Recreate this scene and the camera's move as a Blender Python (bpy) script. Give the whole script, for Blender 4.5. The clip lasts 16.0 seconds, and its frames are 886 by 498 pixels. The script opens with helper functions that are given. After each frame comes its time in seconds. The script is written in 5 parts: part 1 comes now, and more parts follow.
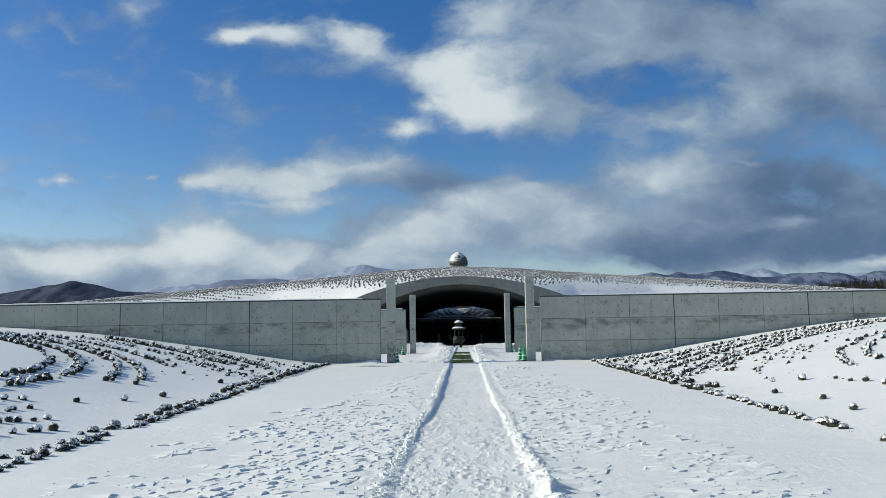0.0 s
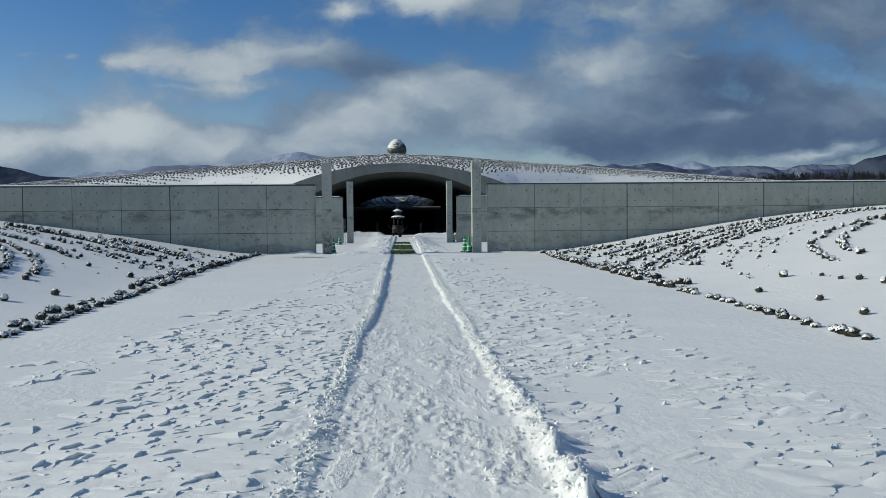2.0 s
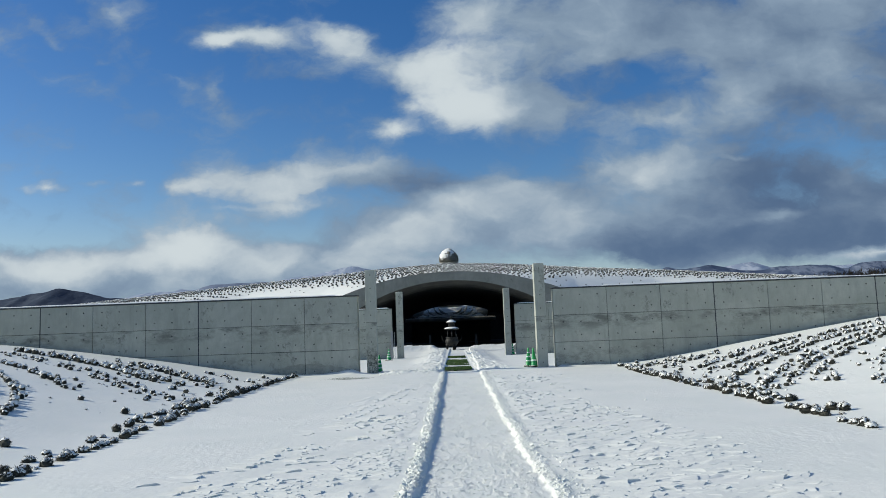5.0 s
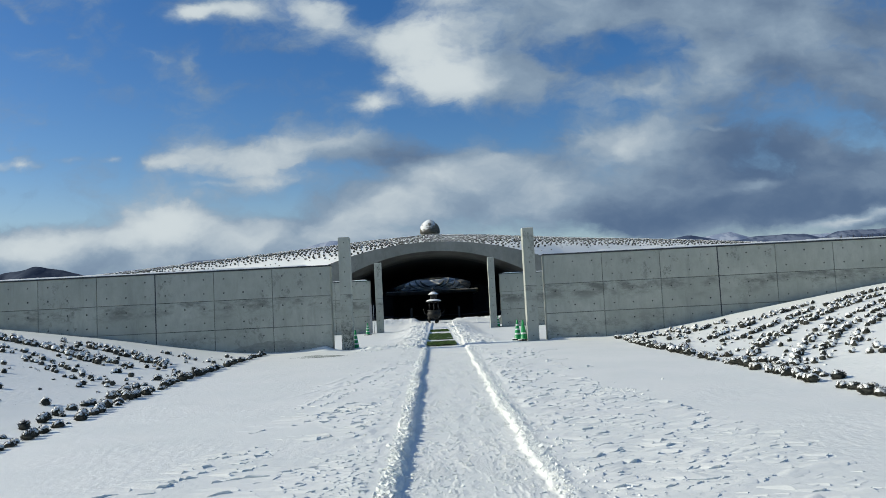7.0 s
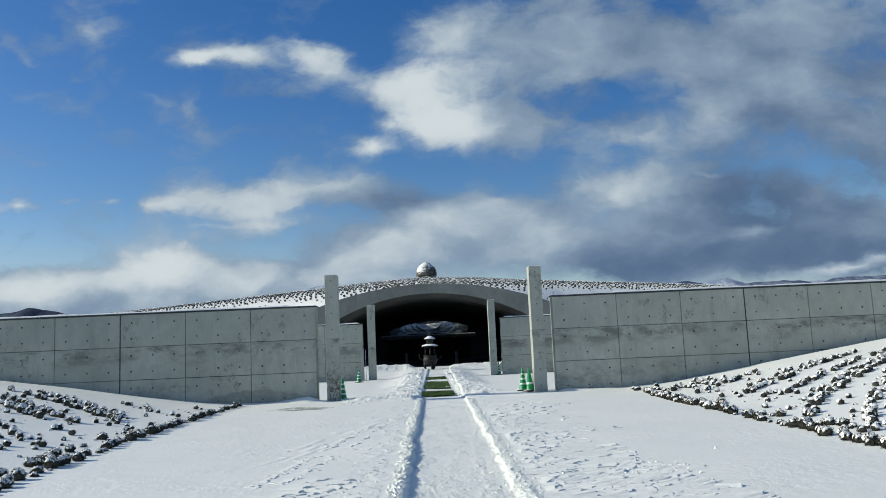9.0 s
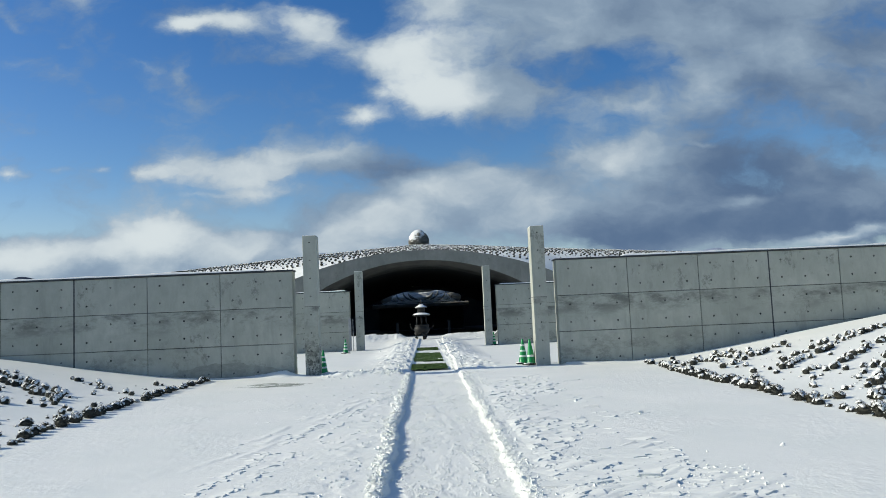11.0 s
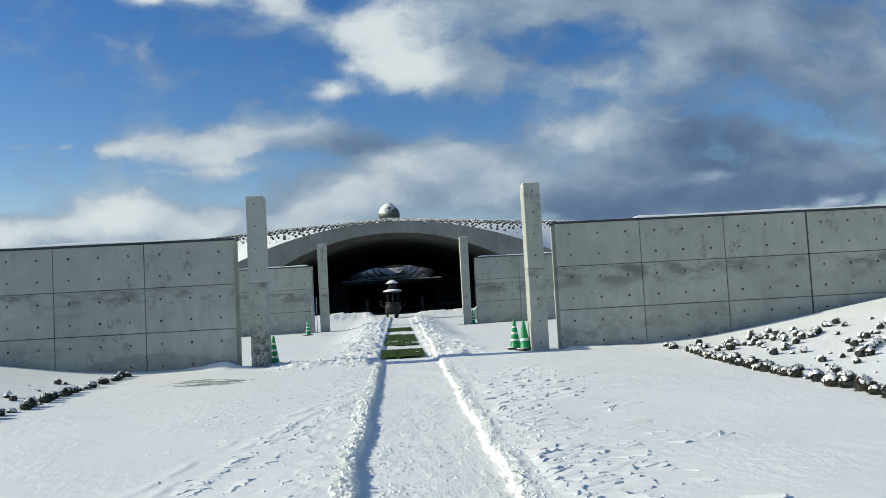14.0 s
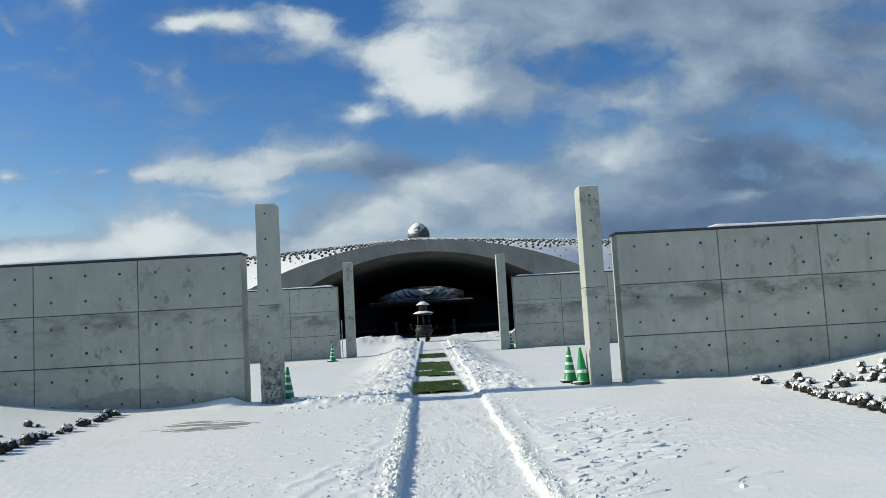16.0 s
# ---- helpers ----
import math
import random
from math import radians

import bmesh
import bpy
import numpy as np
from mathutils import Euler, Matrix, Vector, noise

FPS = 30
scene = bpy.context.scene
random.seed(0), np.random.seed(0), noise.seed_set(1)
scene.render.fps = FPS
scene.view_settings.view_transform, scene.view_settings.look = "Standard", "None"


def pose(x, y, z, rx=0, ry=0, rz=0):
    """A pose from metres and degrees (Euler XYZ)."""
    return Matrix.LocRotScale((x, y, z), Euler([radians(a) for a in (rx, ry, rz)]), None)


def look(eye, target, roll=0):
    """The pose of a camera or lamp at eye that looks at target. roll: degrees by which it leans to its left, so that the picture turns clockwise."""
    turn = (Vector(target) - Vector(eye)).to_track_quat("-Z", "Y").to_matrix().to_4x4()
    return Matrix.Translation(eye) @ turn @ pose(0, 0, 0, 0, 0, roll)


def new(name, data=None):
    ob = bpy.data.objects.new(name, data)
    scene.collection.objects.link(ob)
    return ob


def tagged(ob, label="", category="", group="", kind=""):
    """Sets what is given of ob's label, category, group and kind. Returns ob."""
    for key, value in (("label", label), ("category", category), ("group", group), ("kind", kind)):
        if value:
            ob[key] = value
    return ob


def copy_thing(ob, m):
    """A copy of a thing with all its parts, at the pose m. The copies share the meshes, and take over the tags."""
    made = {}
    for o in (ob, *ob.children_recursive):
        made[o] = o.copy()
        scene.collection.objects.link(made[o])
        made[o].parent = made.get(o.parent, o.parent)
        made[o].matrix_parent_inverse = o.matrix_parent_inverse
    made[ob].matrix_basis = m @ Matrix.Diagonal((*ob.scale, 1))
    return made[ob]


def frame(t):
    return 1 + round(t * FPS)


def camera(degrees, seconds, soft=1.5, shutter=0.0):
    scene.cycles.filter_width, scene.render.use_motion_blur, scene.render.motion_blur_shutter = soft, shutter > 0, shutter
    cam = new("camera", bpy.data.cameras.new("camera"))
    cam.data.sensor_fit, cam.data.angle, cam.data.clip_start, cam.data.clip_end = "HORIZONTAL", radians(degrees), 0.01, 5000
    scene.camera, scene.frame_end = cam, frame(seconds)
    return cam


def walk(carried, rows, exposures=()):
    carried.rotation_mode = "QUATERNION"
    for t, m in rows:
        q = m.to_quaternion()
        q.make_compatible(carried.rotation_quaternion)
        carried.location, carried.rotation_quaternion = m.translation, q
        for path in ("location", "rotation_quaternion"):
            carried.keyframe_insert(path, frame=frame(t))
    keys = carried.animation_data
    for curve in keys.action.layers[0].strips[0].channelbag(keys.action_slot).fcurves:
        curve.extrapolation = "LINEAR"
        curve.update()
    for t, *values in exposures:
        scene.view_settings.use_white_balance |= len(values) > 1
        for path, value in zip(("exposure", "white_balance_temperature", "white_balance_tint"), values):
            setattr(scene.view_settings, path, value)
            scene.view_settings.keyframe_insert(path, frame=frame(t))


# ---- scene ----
cam = camera(58.1, 16.0, 0.7)
PATH = [
    (0, (0.244, -32.78, 1.145), (0.189, -30.792, 1.363), -0.9),
    (0.5, (0.182, -32.228, 1.098), (0.125, -30.229, 1.089), 0.2),
    (1, (0.099, -31.675, 1.065), (0.056, -29.692, 0.815), 0.8),
    (1.5, (0.08, -31.086, 1.105), (0.054, -29.099, 0.877), 0.5),
    (2, (0.047, -30.483, 1.169), (0.146, -28.487, 1.108), -0.5),
    (2.5, (0.104, -29.906, 1.213), (0.218, -27.912, 1.298), -2.3),
    (3, (0.109, -29.306, 1.236), (0.202, -27.316, 1.409), -2.2),
    (3.5, (0.119, -28.709, 1.238), (0.124, -26.72, 1.452), -1.7),
    (4, (0.103, -28.136, 1.242), (0.084, -26.149, 1.467), -1.9),
    (4.2, (0.088, -27.902, 1.244), (0.079, -25.916, 1.48), -1.7),
    (6.3, (-0.03, -25.395, 1.229), (-0.098, -23.404, 1.408), -3.1),
    (6.5, (-0.035, -25.166, 1.226), (-0.1, -23.176, 1.405), -3.2),
    (7, (0.006, -24.623, 1.211), (0.023, -22.628, 1.36), -2.9),
    (7.5, (0.035, -24.031, 1.259), (0.058, -22.042, 1.468), -2.4),
    (8, (-0.013, -23.458, 1.273), (0.014, -21.472, 1.509), -2.2),
    (8.2, (-0.017, -23.22, 1.27), (0.014, -21.237, 1.529), -2.6),
    (10.3, (0.019, -20.761, 1.268), (0.061, -18.777, 1.523), -2.0),
    (10.5, (0.028, -20.534, 1.264), (0.083, -18.55, 1.514), -2.1),
    (11, (0.039, -19.956, 1.279), (0.084, -17.965, 1.46), -2.5),
    (11.5, (0.031, -19.396, 1.301), (0.142, -17.405, 1.454), -2.1),
    (12, (0.053, -18.797, 1.314), (0.221, -16.811, 1.478), -2.1),
    (12.5, (-0.008, -18.17, 1.299), (0.147, -16.182, 1.453), -2.1),
    (13, (0.013, -17.599, 1.289), (0.175, -15.611, 1.437), -2.3),
    (13.5, (0.027, -17.001, 1.312), (0.167, -15.013, 1.476), -2.9),
    (14, (0.004, -16.405, 1.32), (0.12, -14.412, 1.438), -3.1),
    (14.5, (0.012, -15.799, 1.34), (0.112, -13.804, 1.446), -3.4),
    (15, (-0.026, -15.187, 1.36), (0.064, -13.197, 1.528), -3.4),
    (15.5, (-0.034, -14.566, 1.363), (0.026, -12.574, 1.53), -2.8),
    (16, (-0.087, -13.958, 1.378), (-0.041, -11.966, 1.553), -3.2),
]
walk(cam, [(t, look(eye, target, roll)) for t, eye, target, roll in PATH], [(0.0, 0.22, 6780, 5), (0.5, 0.08, 6700, 5), (1.0, -0.10, 6680, 5), (1.5, -0.20, 6600, 5), (2.0, -0.19, 6600, 5), (2.5, -0.08, 6650, 5), (3.5, 0.12, 6800, 5), (8.0, 0.13, 6800, 5), (11.0, 0.25, 6880, 5), (16.0, 0.25, 6880, 5)])

# ---- world and sun ----
SUN_AZ, SUN_EL = math.radians(176.5), math.radians(28.0)      # azimuth from +x, anticlockwise
SUN_DIR = Vector((math.cos(SUN_AZ) * math.cos(SUN_EL), math.sin(SUN_AZ) * math.cos(SUN_EL), math.sin(SUN_EL)))


def build_world():
    w = bpy.data.worlds.new("sky")
    scene.world = w
    w.use_nodes = True
    nt = w.node_tree
    nt.nodes.clear()
    N, L = nt.nodes.new, nt.links.new

    def math_node(op, a, b=None, c=None, clamp=False):
        n = N("ShaderNodeMath")
        n.operation, n.use_clamp = op, clamp
        for k, v in enumerate((a, b, c)):
            if v is None:
                continue
            if isinstance(v, (int, float)):
                n.inputs[k].default_value = v
            else:
                L(v, n.inputs[k])
        return n.outputs[0]

    def ramp(value, lo, hi):
        n = N("ShaderNodeMapRange")
        n.interpolation_type = "SMOOTHSTEP"
        n.inputs["From Min"].default_value, n.inputs["From Max"].default_value = lo, hi
        L(value, n.inputs["Value"])
        return n.outputs["Result"]

    def mix(fac, a, b):
        n = N("ShaderNodeMix")
        n.data_type = "RGBA"
        for key, v in (("Factor", fac), ("A", a), ("B", b)):
            s = [i for i in n.inputs if i.name == key and (i.type == "RGBA" or key == "Factor")][0]
            if isinstance(v, (tuple, float)):
                s.default_value = v
            else:
                L(v, s)
        return [o for o in n.outputs if o.type == "RGBA"][0]

    sky = N("ShaderNodeTexSky")
    sky.sky_type, sky.sun_disc = "NISHITA", False
    sky.sun_elevation, sky.sun_rotation = SUN_EL, math.pi / 2 - SUN_AZ
    sky.altitude, sky.air_density, sky.dust_density, sky.ozone_density = 200, 1.0, 0.6, 2.5
    hue = N("ShaderNodeHueSaturation")
    hue.inputs["Saturation"].default_value, hue.inputs["Value"].default_value = 1.38, 0.099
    hue.inputs["Hue"].default_value = 0.513
    L(sky.outputs[0], hue.inputs["Color"])
    blue = hue.outputs[0]

    co = N("ShaderNodeTexCoord").outputs["Generated"]
    sep = N("ShaderNodeSeparateXYZ")
    L(co, sep.inputs[0])
    y = math_node("MAXIMUM", sep.outputs["Y"], 0.12)
    u, v = math_node("DIVIDE", sep.outputs["X"], y), math_node("DIVIDE", sep.outputs["Z"], y)
    com = N("ShaderNodeCombineXYZ")
    L(u, com.inputs[0]), L(v, com.inputs[1])
    plane = com.outputs[0]

    def noise_at(scale, detail, rough, stretch=(1, 1, 1), shift=0.0, src=None):
        m = N("ShaderNodeMapping")
        m.inputs["Scale"].default_value, m.inputs["Location"].default_value = stretch, (shift, shift, 0)
        L(src or plane, m.inputs[0])
        n = N("ShaderNodeTexNoise")
        n.inputs["Scale"].default_value, n.inputs["Detail"].default_value, n.inputs["Roughness"].default_value = scale, detail, rough
        L(m.outputs[0], n.inputs["Vector"])
        return n

    warp = noise_at(9.0, 7, 0.58, (1, 1.5, 1), 3.1)
    sub = N("ShaderNodeVectorMath")
    sub.operation = "SUBTRACT"
    L(warp.outputs["Color"], sub.inputs[0])
    sub.inputs[1].default_value = (0.5, 0.5, 0.5)
    mul = N("ShaderNodeVectorMath")
    mul.operation = "MULTIPLY"
    L(sub.outputs[0], mul.inputs[0])
    mul.inputs[1].default_value = (0.085, 0.055, 0)
    add = N("ShaderNodeVectorMath")
    L(plane, add.inputs[0]), L(mul.outputs[0], add.inputs[1])
    warped = add.outputs[0]

    sums = {"cover": None, "bright": None}

    def puff(u0, v0, ru, rv, cover, bright=None, turn=0.0):
        m = N("ShaderNodeMapping")
        m.vector_type = "TEXTURE"
        m.inputs["Location"].default_value = (u0, v0, 0)
        m.inputs["Rotation"].default_value = (0, 0, math.radians(turn))
        m.inputs["Scale"].default_value = (1.12 * ru, 1.10 * rv, 1)
        L(warped, m.inputs[0])
        g = N("ShaderNodeTexGradient")
        g.gradient_type = "SPHERICAL"
        L(m.outputs[0], g.inputs[0])
        for key, k in (("cover", cover), ("bright", bright)):
            if k is not None:
                sums[key] = math_node("MULTIPLY_ADD", g.outputs["Fac"], k, sums[key] if sums[key] is not None else 0.0)

    # the great cumulus and its lobes
    puff(0.014, 0.303, 0.086, 0.078, 1.75, 1.10)
    puff(0.024, 0.269, 0.067, 0.037, 0.90, 0.35)
    puff(0.047, 0.405, 0.097, 0.074, 1.50, 0.55)
    puff(-0.014, 0.342, 0.045, 0.045, 0.70, 0.35)
    puff(-0.069, 0.261, 0.036, 0.021, 1.60, 0.95)
    puff(-0.048, 0.294, 0.033, 0.016, 0.70, 0.4)
    puff(0.102, 0.300, 0.085, 0.075, 1.60, 0.02)
    puff(-0.107, 0.257, 0.022, 0.012, 0.45, 0.2)
    # veil over the upper right
    puff(0.155, 0.405, 0.141, 0.078, 1.50, 0.12)
    puff(0.325, 0.407, 0.223, 0.078, 1.50, 0.05)
    puff(0.279, 0.385, 0.089, 0.045, 0.50, -0.25)
    puff(0.519, 0.400, 0.193, 0.089, 1.50, -0.10)
    puff(0.422, 0.319, 0.140, 0.100, 1.65, 0.05)
    puff(0.543, 0.269, 0.141, 0.082, 1.35, -0.14)
    puff(0.189, 0.350, 0.089, 0.030, 0.80, -0.05)
    puff(0.595, 0.343, 0.089, 0.045, 0.70, -0.10)
    puff(0.292, 0.312, 0.067, 0.024, -0.42)
    puff(0.215, 0.300, 0.110, 0.050, 0.70, -0.12)
    puff(0.157, 0.313, 0.028, 0.017, -0.45)
    puff(0.522, 0.317, 0.041, 0.018, -0.80)
    puff(0.501, 0.215, 0.082, 0.021, -0.55)
    puff(0.556, 0.180, 0.067, 0.016, -0.50)
    # pale heap in the middle right
    puff(0.272, 0.268, 0.089, 0.033, 1.50, 0.60)
    puff(0.372, 0.291, 0.052, 0.045, 1.00, 0.40)
    puff(0.343, 0.243, 0.089, 0.033, 1.00, 0.18)
    puff(0.235, 0.200, 0.100, 0.046, 1.70, 0.40)
    puff(0.304, 0.207, 0.089, 0.037, 1.10, 0.37)
    puff(0.382, 0.186, 0.127, 0.052, 1.20, -0.37)
    puff(0.271, 0.150, 0.149, 0.037, 1.30, 0.18)
    puff(0.366, 0.211, 0.024, 0.006, 0.40, 0.30, -16)
    # streak to the upper left
    puff(-0.276, 0.393, 0.080, 0.024, 1.65, 0.80)
    puff(-0.218, 0.393, 0.052, 0.018, 0.90, 0.45)
    puff(-0.298, 0.391, 0.033, 0.015, 0.70, 0.6)
    puff(-0.283, 0.431, 0.048, 0.022, 0.75, 0.35)
    puff(-0.236, 0.435, 0.030, 0.025, 0.40, 0.15)
    puff(-0.141, 0.396, 0.056, 0.027, 0.95, 0.45, -18)
    puff(-0.097, 0.366, 0.078, 0.036, 1.05, 0.35, -28)
    puff(-0.046, 0.358, 0.045, 0.037, 0.80, 0.3)
    # long flat cloud
    puff(-0.309, 0.215, 0.056, 0.037, 1.35, 0.42)
    puff(-0.341, 0.198, 0.041, 0.012, 1.00, 0.42)
    puff(-0.230, 0.205, 0.097, 0.028, 1.50, 0.40)
    puff(-0.133, 0.216, 0.086, 0.031, 1.60, 0.46)
    puff(-0.202, 0.191, 0.097, 0.015, 0.90, 0.25)
    puff(-0.069, 0.200, 0.075, 0.030, 1.45, -0.05)
    puff(-0.012, 0.187, 0.080, 0.028, 1.50, 0.10)
    puff(0.055, 0.180, 0.080, 0.026, 1.10, 0.12)
    puff(-0.213, 0.168, 0.043, 0.022, 1.30, 0.45)
    puff(-0.159, 0.171, 0.045, 0.016, 0.90, 0.30)
    # pale mass over the mound
    puff(-0.053, 0.144, 0.119, 0.036, 1.70, 0.36)
    puff(-0.110, 0.124, 0.082, 0.037, 1.20, 0.35)
    puff(0.048, 0.151, 0.141, 0.045, 1.60, 0.24)
    puff(0.121, 0.170, 0.089, 0.033, 1.30, 0.22)
    puff(0.140, 0.122, 0.164, 0.045, 1.50, 0.26)
    puff(0.006, 0.170, 0.060, 0.016, 0.80, 0.32)
    puff(-0.146, 0.115, 0.112, 0.030, 1.00, 0.2)
    # slate mass to the right
    puff(0.334, 0.122, 0.164, 0.041, 1.60, -0.18)
    puff(0.486, 0.135, 0.171, 0.052, 1.80, -0.20)
    puff(0.476, 0.183, 0.119, 0.037, 1.00, -0.20)
    puff(0.253, 0.100, 0.141, 0.030, 1.60, -0.20)
    puff(0.418, 0.094, 0.223, 0.033, 1.70, -0.28)
    puff(0.541, 0.100, 0.141, 0.037, 1.50, -0.25)
    puff(0.392, 0.131, 0.056, 0.012, 0.20, 0.25, 12)
    puff(0.407, 0.138, 0.045, 0.009, 0.10, 0.3)
    puff(0.525, 0.085, 0.089, 0.010, 0.30, 0.95, 10)
    puff(0.570, 0.099, 0.037, 0.009, 0.30, 0.6)
    puff(0.760, 0.170, 0.260, 0.100, 1.60, -0.20)
    puff(0.700, 0.270, 0.200, 0.090, 1.20, -0.05)
    # low bank to the left
    puff(-0.366, 0.123, 0.097, 0.030, 1.70, 0.55)
    puff(-0.270, 0.116, 0.097, 0.028, 1.50, 0.40)
    puff(-0.196, 0.099, 0.089, 0.025, 1.30, 0.25)
    puff(-0.464, 0.110, 0.119, 0.025, 1.70, 0.50)
    puff(-0.570, 0.116, 0.141, 0.027, 1.70, 0.50)
    puff(-0.330, 0.129, 0.067, 0.019, 0.70, 0.4)
    puff(-0.401, 0.099, 0.223, 0.022, 1.20, 0.2)
    puff(-0.788, 0.128, 0.223, 0.037, 1.50, 0.6)
    puff(-0.345, 0.082, 0.300, 0.045, 1.40, 0.20)
    puff(-0.560, 0.085, 0.260, 0.045, 1.50, 0.25)
    puff(-0.150, 0.085, 0.200, 0.040, 1.20, 0.10)
    # scraps
    puff(-0.512, 0.203, 0.033, 0.010, 1.35, 0.75)
    puff(-0.544, 0.205, 0.019, 0.007, 0.60, 0.4)
    puff(-0.451, 0.208, 0.021, 0.007, 0.75, 0.4)
    puff(-0.398, 0.206, 0.018, 0.007, 0.75, 0.4)
    puff(-0.517, 0.411, 0.045, 0.010, 0.50, 0.3, -36)
    puff(-0.506, 0.397, 0.019, 0.010, 0.35, 0.2)
    puff(-0.519, 0.345, 0.024, 0.016, 0.60, 0.3)
    puff(-0.456, 0.369, 0.013, 0.007, 0.35, 0.2)
    puff(-0.427, 0.440, 0.019, 0.018, 0.30, 0.2)
    puff(-0.356, 0.345, 0.033, 0.008, 0.50, 0.25, -23)
    puff(-0.304, 0.337, 0.018, 0.019, 0.50, 0.25)
    puff(-0.274, 0.168, 0.037, 0.004, 0.20, 0.2)

    fine = noise_at(7.0, 7, 0.54, (1, 1.5, 1), 8.4, warped).outputs["Fac"]
    broad = noise_at(2.2, 5, 0.55, (1, 2.2, 1), 1.7).outputs["Fac"]
    wisp = noise_at(15.0, 8, 0.62, (1, 1.5, 1), 2.6, warped).outputs["Fac"]
    cover = math_node("MULTIPLY_ADD", math_node("SUBTRACT", fine, 0.5), 2.1, math_node("MULTIPLY", sums["cover"], 0.60))
    cover = math_node("MULTIPLY_ADD", math_node("SUBTRACT", wisp, 0.5), 1.6, cover)
    # a thin veil drawn over the blue
    veil = ramp(noise_at(3.2, 6, 0.6, (1, 1.9, 1), 5.5, warped).outputs["Fac"], 0.30, 0.75)
    cover = math_node("MULTIPLY_ADD", veil, 0.26, cover)
    # beyond the forward quarter of the sky, broken cloud
    behind = ramp(sep.outputs["Y"], 0.75, 0.35)
    cover = math_node("MULTIPLY_ADD", math_node("MULTIPLY", behind, ramp(broad, 0.45, 0.62)), 0.8, cover)
    cover = ramp(cover, -0.02, 1.08)
    light = math_node("MULTIPLY_ADD", math_node("SUBTRACT", fine, 0.5), 1.7, sums["bright"])
    light = math_node("MULTIPLY_ADD", math_node("SUBTRACT", broad, 0.5), 0.7, light)
    light = ramp(light, -0.80, 1.30)
    cloud = mix(ramp(light, 0.0, 0.62), (0.078, 0.132, 0.245, 1), (0.235, 0.318, 0.442, 1))
    cloud = mix(ramp(light, 0.45, 1.0), cloud, (0.56, 0.62, 0.69, 1))
    # the air near the horizon
    haze = ramp(sep.outputs["Z"], 0.20, 0.0)
    air = mix(math_node("MULTIPLY", haze, 0.65), blue, (0.35, 0.43, 0.55, 1))
    colour = mix(cover, air, cloud)
    bg = N("ShaderNodeBackground")
    L(colour, bg.inputs["Color"])
    out = N("ShaderNodeOutputWorld")
    L(bg.outputs[0], out.inputs["Surface"])


build_world()
sun = new("sun", bpy.data.lights.new("sun", "SUN"))
sun.data.energy, sun.data.angle, sun.data.color = 3.7, math.radians(0.5), (1.0, 0.95, 0.87)
sun.matrix_world = look(SUN_DIR * 60, (0, 0, 0))
scene.view_settings.exposure = 0.0


